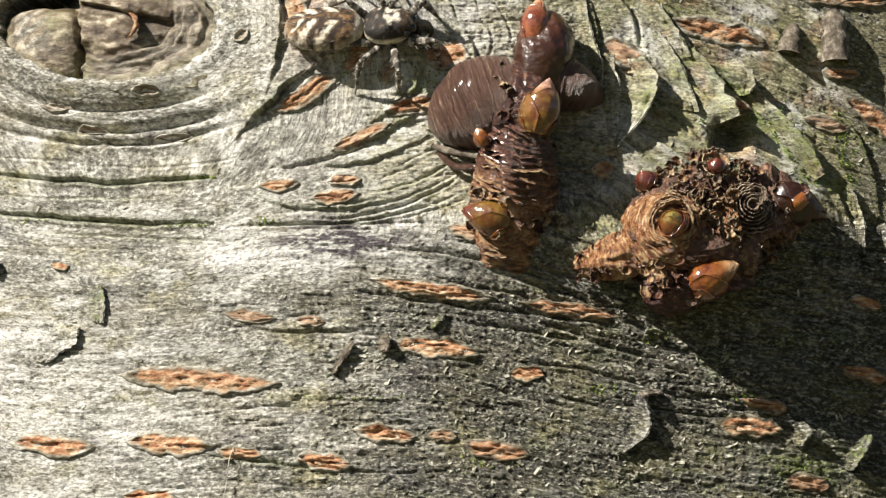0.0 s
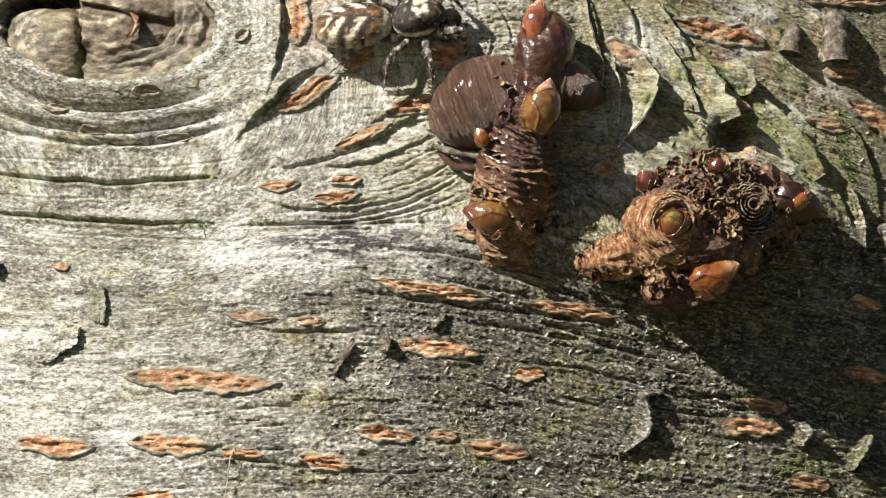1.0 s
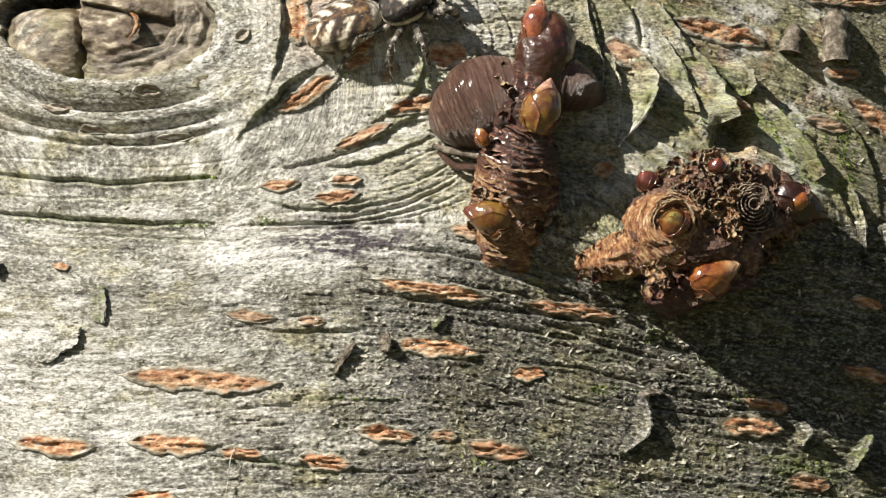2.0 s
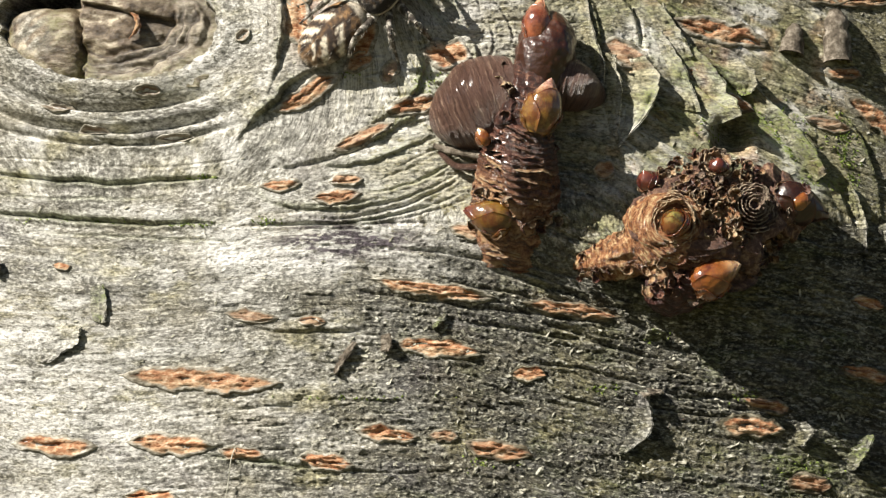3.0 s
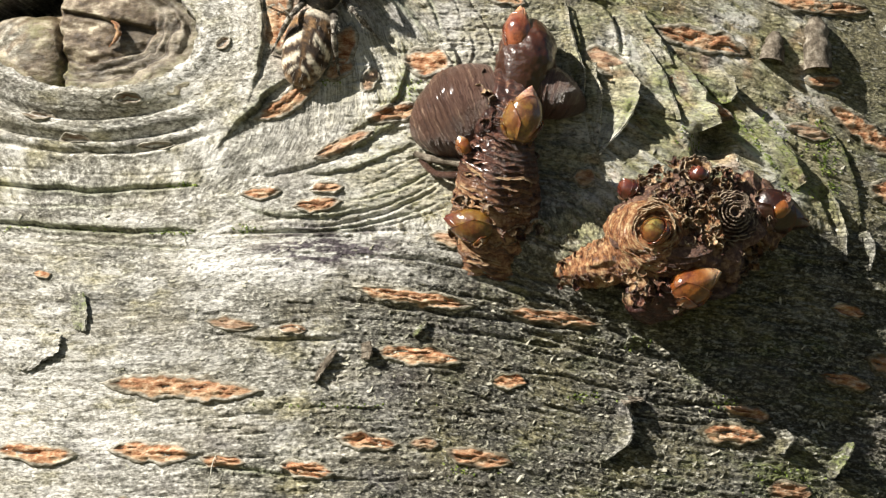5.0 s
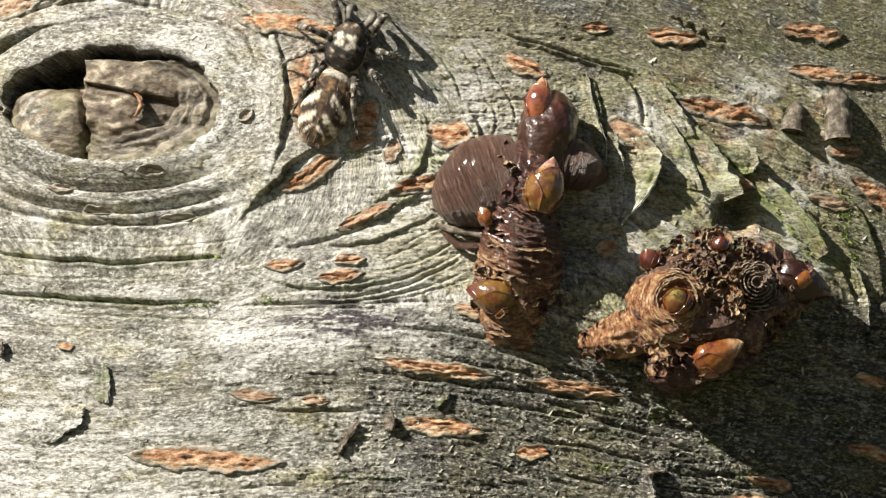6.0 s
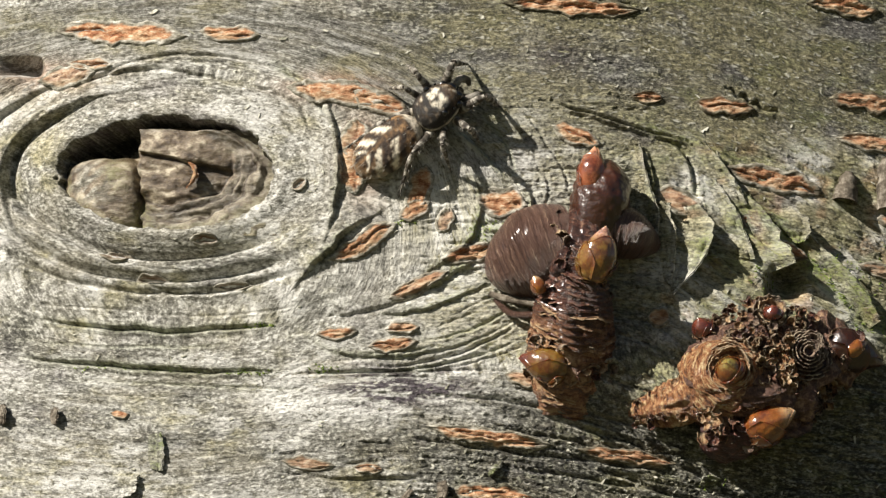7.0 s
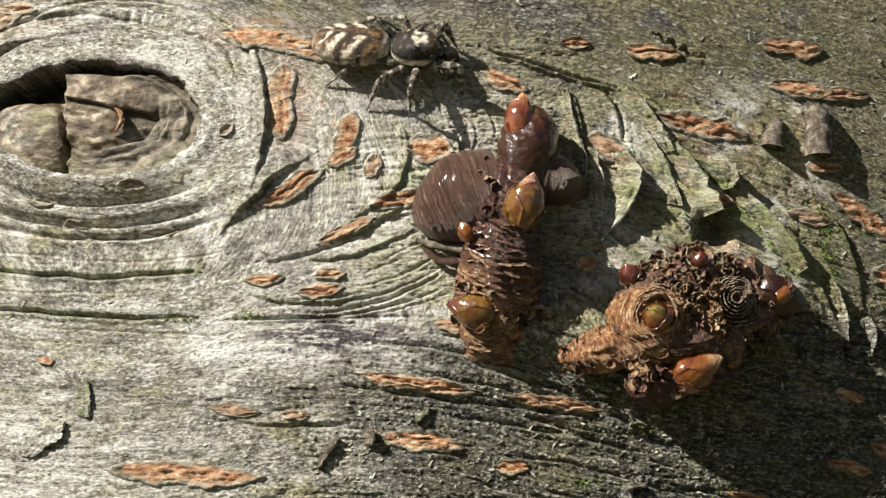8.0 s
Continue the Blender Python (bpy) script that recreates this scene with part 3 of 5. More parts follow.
    pale = 1.7 * np.exp(-(((x - 425) / 66) ** 2 + ((y - 446) / 34) ** 2)) + 1.2 * np.exp(-(((x - 545) / 60) ** 2 + ((y - 462) / 22) ** 2)) + 0.9 * np.exp(-(((x - 620) / 190) ** 2 + ((y - 425 - 0.05 * (x - 600)) / 40) ** 2)) * step(-0.1, 0.25, streak)
    pale = pale + 0.8 * np.exp(-(((x - 90) / 190) ** 2 + ((y - 670) / 190) ** 2)) * step(-0.4, 0.3, streak) + 0.4 * core
    pale = pale + 0.5 * step(0.12, 0.42, fbm(x / 60, psi / 24, 4, 161)) * (0.25 + 0.75 * left + 0.5 * core)
    pale = pale + 0.6 * np.exp(-(((x - 715) / 100) ** 2 + ((y - 385) / 42) ** 2))
    plum = 1.8 * np.exp(-(((x - 610) / 115) ** 2 + ((y - 422) / 34) ** 2)) * step(-0.3, 0.1, -streak)
    plum = plum + 0.8 * np.exp(-(((x - 890) / 60) ** 2 + ((y + 165) / 34) ** 2)) + 0.6 * np.exp(-(((x - 750) / 40) ** 2 + ((y - 660) / 22) ** 2))
    green = np.maximum(moss, edge_moss) + 0.2 * step(0.15, 0.55, fbm(x / 60, psi / 30, 3, 67)) * step(400, 900, x)
    green = green + 0.9 * np.exp(-((((x - 1400) * 0.66 + (y - 270) * -0.75) / 20) ** 2 + (((x - 1400) * 0.75 + (y - 270) * 0.66) / 130) ** 2))
    green = green + 0.7 * np.exp(-(((x - 1430) / 60) ** 2 + ((y - 840) / 40) ** 2)) + 0.6 * np.exp(-(((x - 770) / 40) ** 2 + ((y - 150) / 30) ** 2))
    rust = 0.9 * np.exp(-(((x - 495) / 75) ** 2 + ((y + 108) / 24) ** 2)) + 0.7 * np.exp(-(((x - 545) / 34) ** 2 + ((y - 20) / 70) ** 2))
    rust = rust + 0.5 * np.exp(-(((x - 620) / 50) ** 2 + ((y - 30) / 60) ** 2)) * step(0.0, 0.4, fbm(x / 20, y / 20, 2, 69))
    rust = rust + 0.35 * torn * step(0.2, 0.5, fbm(x / 40, y / 30, 2, 73)) + 0.45 * np.exp(-(((x + 20) / 90) ** 2 + ((y + 130) / 30) ** 2))
    pale = pale + 0.8 * torn * step(0.55, 0.85, (1 - strand)) * step(-0.1, 0.4, fbm(x / 70, y / 70, 2, 173))
    plum = plum + 0.8 * bell(sr, 1.0, 0.03) * step(0.25, -0.35, np.sin(ang))
    fibrous = (1 - 0.45 * left) * (1 - 0.85 * (1 - step(1.9, 2.8, s))) * (1 - 0.5 * torn) * (1 - 0.5 * core)
    green = green + 0.28 * torn * step(0.05, 0.4, fbm(x / 48, y / 36, 3, 215)) + 0.25 * step(900, 1100, x) * step(0.15, 0.5, fbm(x / 70, y / 30, 3, 217))
    olive = step(540, 740, x) * (1 - step(340, 440, y)) * (0.7 + 0.5 * fbm(x / 90, psi / 40, 2, 165))
    return h, run_x, psi, fibrous, np.clip(olive, 0, 1), film_shade, np.clip(green, 0, 1), np.clip(pale, 0, 1), np.clip(plum, 0, 1), np.clip(rust, 0, 1)


def drop(xu):
    return GIRTH - np.sqrt(np.maximum(GIRTH ** 2 - np.clip(xu, -1900, 1900) ** 2, 0))


def place(px, py, h=0.0):
    """World place, in metres, of a plan point that stands h over the trunk's round."""
    px, py, h = (np.asarray(v, float) for v in (px, py, h))
    dx, dy = (px - MID[0]) / REACH, (MID[1] - py) / REACH
    wy, wz = CT - dy * ST, ST + dy * CT
    xu = (px - MID[0]) * 1.0
    for _ in range(3):
        k = (drop(xu) - h + REACH * CT) / wy
        xu = k * dx
    return np.stack([xu * U + 0 * k, (drop(xu) - h) * U, BASE_Z + (k * wz - REACH * ST) * U], -1)


def plan(xu, zu):
    """Plan coordinates of a point of the trunk's round, from plan units across and up."""
    d = drop(xu)
    along = d * CT + zu * ST + REACH
    return MID[0] + REACH * xu / along, MID[1] - REACH * (zu * CT - d * ST) / along


def outward(px):
    xu = np.asarray(px, float) - MID[0]
    sx = np.clip(xu / GIRTH, -0.9, 0.9)
    return np.stack([sx, -np.sqrt(1 - sx * sx), 0 * sx], -1)


def on_bark(px, py, up=0.0):
    """World place of a point up plan units over the bark's own relief."""
    px, py = np.asarray(px, float), np.asarray(py, float)
    return place(px, py) + outward(px) * ((relief(px, py) + up) * U)[..., None]


def W(px, py, h):
    return Vector(place(px, py, h).tolist())


# ---- meshes ----
def mesh_from(name, verts, faces, materials, smooth=True, attrs=None, index=None):
    me = bpy.data.meshes.new(name)
    me.from_pydata([tuple(v) for v in verts], [], faces)
    for m in materials:
        me.materials.append(m)
    if smooth:
        me.polygons.foreach_set("use_smooth", [True] * len(me.polygons))
    if index is not None:
        me.polygons.foreach_set("material_index", index)
    for key, values in (attrs or {}).items():
        a = me.attributes.new(key, "FLOAT", "POINT")
        a.data.foreach_set("value", np.asarray(values, np.float32).ravel())
    me.update()
    return me


def child(name, me, parent, label=""):
    ob = new(name, me)
    ob.parent = parent
    return tagged(ob, label)


def grid_faces(n, m, wrap=False, start=0):
    out = []
    for i in range(n - 1):
        for j in range(m if wrap else m - 1):
            a, b = start + i * m + j, start + i * m + (j + 1) % m
            out.append((a, b, b + m, a + m))
    return out


def sheet(points, thick):
    """A closed thin solid from a grid of points (n, m, 3): its verts and faces."""
    n, m = points.shape[:2]
    du = np.gradient(points, axis=0)
    dv = np.gradient(points, axis=1)
    nor = np.cross(du, dv)
    nor /= np.linalg.norm(nor, axis=-1, keepdims=True) + 1e-12
    top, bot = points + nor * thick / 2, points - nor * thick / 2
    verts = np.concatenate([top.reshape(-1, 3), bot.reshape(-1, 3)])
    faces = grid_faces(n, m)
    k = n * m
    faces += [tuple(k + v for v in reversed(f)) for f in grid_faces(n, m)]
    rim = [(i, 0) for i in range(n)] + [(n - 1, j) for j in range(1, m)] + [(i, m - 1) for i in range(n - 2, -1, -1)] + [(0, j) for j in range(m - 2, 0, -1)]
    ids = [i * m + j for i, j in rim]
    for a, b in zip(ids, ids[1:] + ids[:1]):
        faces.append((b, a, a + k, b + k))
    return verts, faces


def spine(points, radii, steps):
    """A smooth way through points, with radii along it: arrays of places, radii and shares."""
    pts, rad = np.array([tuple(p) for p in points]), np.array(radii, float)
    knots = np.linspace(0, 1, len(pts))
    s = np.linspace(0, 1, steps)
    out = np.zeros((steps, 3))
    for i, v in enumerate(s):
        j = min(int(v * (len(pts) - 1)), len(pts) - 2)
        f = v * (len(pts) - 1) - j
        p0, p1, p2, p3 = pts[max(j - 1, 0)], pts[j], pts[j + 1], pts[min(j + 2, len(pts) - 1)]
        out[i] = 0.5 * (2 * p1 + (p2 - p0) * f + (2 * p0 - 5 * p1 + 4 * p2 - p3) * f * f + (3 * p1 - p0 - 3 * p2 + p3) * f ** 3)
    return out, np.interp(s, knots, rad), s


def tube(points, radii, steps=24, segs=18, shape=None, up=(0.3, -0.8, 0.5)):
    """A round solid along a way; shape(s, angle) scales its radius. Verts, faces, shares along."""
    c, r, s = spine(points, radii, steps)
    tan = np.gradient(c, axis=0)
    tan /= np.linalg.norm(tan, axis=1, keepdims=True) + 1e-12
    side = np.cross(tan, np.array(up))
    side /= np.linalg.norm(side, axis=1, keepdims=True) + 1e-12
    over = np.cross(side, tan)
    a = np.linspace(0, 2 * np.pi, segs, endpoint=False)
    A, S = np.meshgrid(a, s)
    k = shape(S, A) if shape else np.ones_like(A)
    v = c[:, None] + (side[:, None] * np.cos(A)[..., None] + over[:, None] * np.sin(A)[..., None]) * (r[:, None] * k)[..., None]
    verts = np.concatenate([v.reshape(-1, 3), c[:1], c[-1:]])
    faces = [tuple(reversed(f)) for f in grid_faces(steps, segs, True)]
    e0, e1 = steps * segs, steps * segs + 1
    for j in range(segs):
        faces.append((e0, (j + 1) % segs, j))
        faces.append((e1, (steps - 1) * segs + j, (steps - 1) * segs + (j + 1) % segs))
    return verts, faces, np.concatenate([S.ravel(), [0, 1]])


def joined(pieces):
    """Several (verts, faces) as one."""
    verts, faces, n = [], [], 0
    for v, f in pieces:
        verts.append(np.asarray(v))
        faces += [tuple(i + n for i in q) for q in f]
        n += len(v)
    return np.concatenate(verts), faces


# ---- ground and trunk ----
def ground():
    n = 24
    r = np.concatenate([[0], np.geomspace(0.05, 400, n)])
    a = np.linspace(0, 2 * np.pi, 48, endpoint=False)
    verts = [(0, 0.06, 0)] + [(q * math.cos(b), 0.06 + q * math.sin(b), 0.002 * vnoise(q * math.cos(b) * 9, q * math.sin(b) * 9).item()) for q in r[1:] for b in a]
    faces = [(0, 1 + j, 1 + (j + 1) % 48) for j in range(48)] + grid_faces(n, 48, True, 1)
    ob = new("ground", mesh_from("ground", verts, faces, [EARTH]))
    return tagged(ob, "brown earth and short grass round the tree's foot", "ground", kind="structure")


def trunk():
    fine = 2.15
    xs = np.arange(-1010, 1010 + fine, fine)
    front = np.arcsin(xs / GIRTH)
    back = np.linspace(front[-1], 2 * np.pi + front[0], 70)[1:-1]
    theta = np.concatenate([front, back])
    zs = np.arange(-690, 900, fine / CT)
    zs = np.concatenate([np.linspace(-BASE_Z / U, zs[0], 44)[:-1], zs, np.linspace(zs[-1], 0.15 / U, 42)[1:]])
    T, Z = np.meshgrid(theta, zs)
    seen = np.abs(T) <= front[-1] + 1e-6
    xu = np.where(seen, GIRTH * np.sin(T), 0)
    px, py = plan(xu, Z)
    px = np.where(seen, px, MID[0] + GIRTH * T)
    h, run_x, psi, fibrous, olive, film_shade, green, pale, plum, rust = relief(px.ravel(), py.ravel(), True)
    # the far side goes over into the near one at the seam
    h = h * np.clip((2 * np.pi + front[0] - T.ravel()) / 0.2, 0, 1) ** np.where(seen.ravel(), 0, 1)
    h = h.reshape(T.shape)
    r = (GIRTH + h) * U
    verts = np.stack([r * np.sin(T), GIRTH * U - r * np.cos(T), BASE_Z + Z * U], -1).reshape(-1, 3)
    n, m = T.shape
    i, j = np.meshgrid(np.arange(n - 1), np.arange(m), indexing="ij")
    a, b = (i * m + j).ravel(), (i * m + (j + 1) % m).ravel()
    quads = np.stack([a, b, b + m, a + m], 1)
    caps = len(verts)
    verts = np.concatenate([verts, [(0, GIRTH * U, 0), (0, GIRTH * U, BASE_Z + 0.15)]])
    me = bpy.data.meshes.new("tree_trunk")
    tri = [(caps, (q + 1) % m, q) for q in range(m)] + [(caps + 1, (n - 1) * m + q, (n - 1) * m + (q + 1) % m) for q in range(m)]
    me.vertices.add(len(verts))
    me.vertices.foreach_set("co", verts.astype(np.float32).ravel())
    me.loops.add(len(quads) * 4 + len(tri) * 3)
    me.loops.foreach_set("vertex_index", np.concatenate([quads.ravel(), np.array(tri).ravel()]).astype(np.int32))
    me.polygons.add(len(quads) + len(tri))
    starts = np.concatenate([np.arange(len(quads)) * 4, len(quads) * 4 + np.arange(len(tri)) * 3]).astype(np.int32)
    me.polygons.foreach_set("loop_start", starts)
    me.update(calc_edges=True)
    me.polygons.foreach_set("use_smooth", [True] * len(me.polygons))
    me.materials.append(BARK)
    for key, v in (("along", run_x), ("across", psi), ("fibrous", fibrous), ("olive", olive), ("film_shade", film_shade), ("green", green), ("pale", pale), ("plum", plum), ("rust", rust)):
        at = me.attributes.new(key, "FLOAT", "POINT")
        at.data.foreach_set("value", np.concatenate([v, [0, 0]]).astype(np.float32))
    ob = new("tree_trunk", me)
    return tagged(ob, "silver-grey cherry trunk with ringed knot, lenticels and knobby spurs", "tree trunk")


ground()
TREE = trunk()


def lenticel(x, y, half, wide, angle=0.0, cork=1.0, rise=1.0, label="", pit=0.0):
    """A corky breathing pore: a raised lens with grey lips and a ragged rust core."""
    n, m = max(18, int(half / 2.4)), 21
    a, b = np.meshgrid(np.linspace(-1.12, 1.12, n), np.linspace(-1.25, 1.25, m), indexing="ij")
    ca, sa = math.cos(radians(angle)), math.sin(radians(angle))
    bow = (1 - np.clip(np.abs(a), 0, 1) ** 3.4) ** 0.55
    ragged_rim = 1 + (0.4 if half > 2.2 * wide else 0.16) * fbm(a * half / 15 + x, np.sign(b) * 3 + y, 3, 87)
    wv = 0.9 * wide * (0.24 + 0.76 * bow) * ragged_rim
    drift = 0.22 * wide * fbm(a * 1.8 + x, a * 0 + y, 2, 89)
    X = x + a * half * ca - (b * wv + drift) * sa
    Y = y + a * half * sa + (b * wv + drift) * ca
    r = np.sqrt(np.clip(np.abs(a), 0, 2) ** 3.2 + np.abs(b) ** 2)
    rag = 0.20 * fbm(X / 15, Y / 8, 3, 81)
    lip = bell(r, 0.9, 0.13) * 2.8 * (0.6 + 0.5 * fbm(X / 20, Y / 20, 2, 80))
    core = (1 - step(0.64, 0.80, r + rag)) * cork
    calm = 0.45 if half < 2.2 * wide else 1.0
    ragged = calm * (4.5 * fbm(X / 22, Y / 5, 3, 83) + 2.5 * fbm(X / 6, Y / 4, 2, 84)) * (1 - step(0.6, 0.9, r))
    line = np.abs(b + 0.45 * fbm(X / 24, X * 0 + y, 2, 85))
    slit = calm * np.exp(-(line / 0.12) ** 2) * (1 - step(0.72, 0.98, np.abs(a))) * step(-0.35, 0.2, fbm(X / 30, Y * 0 + 3, 2, 86))
    hole = pit * np.exp(-(b / (0.42 * np.clip(1 - a * a, 0.05, 1))) ** 2) * (1 - step(0.55, 0.85, np.abs(a)))
    up = -7 * hole + rise * (2.0 * (1 - r ** 2).clip(0) + lip + ragged - 6 * slit) - 7 * step(0.98, 1.25, r) + 3.0
    pts = on_bark(X.ravel(), Y.ravel(), up.ravel())
    me = mesh_from("lenticel", pts, [tuple(reversed(f)) for f in grid_faces(n, m)], [CORK], attrs={"film_shade": relief(X.ravel(), Y.ravel(), True)[5], "cork": core, "slit": np.maximum(slit * cork, hole), "cream": step(0.0, 0.3, b + 0.5 * fbm(X / 18, Y / 8, 3, 88)) * step(-0.45, 0.1, fbm(X / 40, Y * 0 + x, 2, 90))})
    return child("lenticel", me, TREE, label)


# low on the trunk
lenticel(355, 672, 138, 23, 3)
lenticel(98, 787, 72, 20, 2)
lenticel(302, 787, 74, 20, 3)
lenticel(428, 803, 40, 14, 5)
lenticel(577, 818, 50, 17, 7)
lenticel(268, 880, 48, 13, 3)
lenticel(110, 472, 16, 8, 3)
lenticel(768, 514, 108, 17, 9)
lenticel(1012, 550, 84, 16, 8)
lenticel(775, 617, 78, 20, 8)
lenticel(445, 560, 46, 12, 5, 0.6)
lenticel(552, 569, 26, 11, 5, 0.7)
lenticel(935, 662, 32, 15, 5)
lenticel(683, 768, 56, 18, 8)
lenticel(786, 772, 26, 13, 8, 0.6)
lenticel(882, 796, 60, 18, 9)
lenticel(1328, 755, 60, 21, 6)
lenticel(1358, 718, 44, 15, 14)
lenticel(1432, 858, 40, 20, 8, 0.7)
# between knot and spurs
lenticel(497, 328, 36, 13, -5)
lenticel(613, 320, 30, 11, -5, 0.8)
lenticel(597, 349, 43, 14, -6)
lenticel(642, 243, 56, 16, -25, 0.8)
lenticel(730, 188, 46, 19, -18)
lenticel(545, 168, 66, 19, -30)
lenticel(790, 97, 44, 29, 4)
lenticel(527, 39, 46, 27, 84)
lenticel(529, -14, 36, 26, 100, 0.8)
lenticel(645, 76, 44, 23, 104)
lenticel(636, 112, 30, 18, 150)
lenticel(690, 130, 24, 17, 118, 0.5)
lenticel(500, -98, 86, 24, 6)
lenticel(575, -82, 50, 22, 20)
# above the knot
lenticel(112, -207, 114, 23, 2)
lenticel(307, -207, 52, 17, 2)
lenticel(58, -150, 40, 12, 4, 0.7)
lenticel(20, -128, 50, 20, -12, 0.6)
# upper far side
lenticel(917, -254, 120, 18, 4)
lenticel(1400, -250, 64, 17, 8)
lenticel(1050, -91, 27, 11, 6)
lenticel(1187, -74, 52, 18, 8)
lenticel(1434, -82, 58, 19, 5)
lenticel(1448, -8, 62, 17, 7)
lenticel(1272, 60, 88, 22, 15)
lenticel(922, -22, 46, 17, 22)
lenticel(1236, 138, 26, 13, 22)
lenticel(1296, 182, 38, 14, 28)
lenticel(1104, 96, 42, 24, 20, 0.7)
lenticel(1490, 132, 34, 15, 6)
lenticel(1462, 222, 42, 13, 14, 0.6)
lenticel(1522, 4, 50, 15, 3)
lenticel(1562, 217, 80, 21, 32)
lenticel(1628, 332, 58, 25, 14)
lenticel(1700, 356, 32, 18, 8)
lenticel(1693, 567, 46, 24, 10)
lenticel(1644, 640, 80, 27, 12)
lenticel(1701, -20, 36, 16, 5)
lenticel(1701, 154, 38, 17, 8)
lenticel(1535, 538, 32, 13, 14)
lenticel(1532, 662, 48, 15, 14)
lenticel(1068, 302, 20, 18, 0, 0.7)
lenticel(825, 414, 30, 14, 15, 0.7)
# grey slits on the knot's rings
lenticel(266, 166, 25, 12, 2, 0.15, 1.0, "grey pore with a dark slit", 1.0)
lenticel(106, 192, 27, 10, 6, 0.1, 0.8, "grey pore with a dark slit", 1.0)
lenticel(168, 234, 30, 9, 4, 0.1, 0.8, "grey pore with a dark slit", 1.0)
lenticel(435, 70, 15, 11, -40, 0.2, 0.9, "grey pore with a dark slit", 1.0)
lenticel(312, 246, 34, 8, -3, 0.1, 0.7, "grey pore with a dark slit", 1.0)


def torn(root, free, mat=None, label="", seed=0, thick=3.0, mossy=False):
    """A sheet of bark that has come away: root is its line on the bark, free its loose edge as plan places and heights."""
    n, m = 44, 15
    R, F = np.array(root, float), np.array(free, float)
    q = np.linspace(0, 1, n)

    def run(P):
        c, _r, _s = spine([(p[0], p[1], p[2] if len(p) > 2 else 0.0) for p in P], [1] * len(P), n)
        return c
    r, f = run(R), run(F)
    b = np.linspace(0, 1, m)[None, :]
    jag = 1 + 0.08 * fbm(q * 9 + seed, q * 0 + seed, 3, 191)[:, None] + 0.05 * fbm(q * 40, q * 0 + seed, 2, 193)[:, None]
    bb = b * jag
    X = r[:, :1] * (1 - bb) + f[:, :1] * bb
    Y = r[:, 1:2] * (1 - bb) + f[:, 1:2] * bb
    up = np.clip(f[:, 2:3], 0, 99) * bb ** 1.5 + (5.5 * fbm(q[:, None] * 5 + seed, b * 4.5, 3, 195) + 3 * fbm(q[:, None] * 2.5 + b * 2, b * 9 - q[:, None] * 3, 2, 199)) * step(0.0, 0.4, b) - 4 * (1 - b) ** 3 + 1.5
    high = relief(X.ravel(), Y.ravel()).reshape(n, m)
    keep = np.clip(1 - 1.2 * b, 0.15, 1)
    soft = keep * high + (1 - keep) * np.mean(high[:, :2], axis=1, keepdims=True)
    up = np.maximum(soft + up, np.where(b > 0.25, high + 1.5, -99))
    pts = place(X.ravel(), Y.ravel()) + outward(X.ravel()) * (up.ravel() * U)[:, None]
    v, fc = sheet(pts.reshape(n, m, 3), thick * U)
    attrs = None
    if mat is None:
        fields = relief(X.ravel(), Y.ravel(), True)[1:]
        edge = np.clip((b - 0.25) / 0.75, 0, 1) * np.ones((n, 1))
        tones = dict(zip(("along", "across", "fibrous", "olive", "film_shade", "green", "pale", "plum", "rust"), [w.reshape(n, m) for w in fields]))
        tones["film_shade"] = np.clip(tones["film_shade"] * (1 - 0.5 * edge) + 0.1, 0, 1)
        tones["pale"] = np.clip(0.5 * tones["pale"] + 0.3 * edge ** 4, 0, 1)
        if mossy:
            tones["green"] = np.clip(0.15 + 0.75 * step(-0.3, 0.3, fbm(X / 22, Y / 22, 3, 197)) * (0.35 + 0.65 * edge), 0, 1)
        attrs = {key: np.tile(w.ravel(), 2) for key, w in tones.items()}
    return child("bark_flake", mesh_from("bark_flake", v, fc, [mat if attrs is None else BARK], attrs=attrs), TREE, label)


# low on the trunk
torn([(1128, 690), (1120, 740), (1092, 804)], [(1142, 692, 14), (1149, 730, 21), (1146, 770, 22), (1106, 803, 6)], None, "curled grey flake standing off the bark", 1)
torn([(1170, 690), (1150, 688), (1130, 692)], [(1172, 697, 10), (1152, 702, 22), (1134, 708, 30)], STUB, "", 2)
torn([(110, 570), (80, 602), (62, 640)], [(146, 580, 4), (139, 610, 8), (88, 643, 3)], None, "crescent edge of a loose bark plate", 3)
torn([(160, 508), (158, 540), (164, 568)], [(186, 506, 3), (192, 540, 7), (187, 574, 3)], None, "", 4, mossy=True)
torn([(590, 658), (602, 630), (624, 606)], [(594, 664, 6), (612, 640, 13), (632, 609, 8)], STUB, "dark curled sliver of bark", 5)
torn([(764, 580), (772, 566), (786, 555)], [(768, 584, 6), (782, 572, 13), (792, 557, 7)], None, "", 6, mossy=True)
torn([(672, 596), (674, 608), (672, 622)], [(690, 592, 12), (694, 608, 20), (690, 624, 14)], STUB, "", 7)
torn([(1404, 752), (1402, 770), (1408, 790)], [(1420, 750, 14), (1430, 768, 26), (1418, 792, 16)], None, "", 8)
torn([(1496, 832), (1503, 800), (1520, 772)], [(1507, 834, 14), (1524, 806, 34), (1536, 774, 26)], None, "small grey flake standing off the bark", 9, mossy=True)
torn([(1140, 604), (1156, 604), (1176, 603)], [(1142, 588, 16), (1158, 586, 22), (1178, 592, 12)], None, "", 10, mossy=True)
torn([(-108, 456), (-112, 470), (-108, 488)], [(-92, 454, 8), (-88, 470, 16), (-92, 490, 8)], STUB, "", 11)
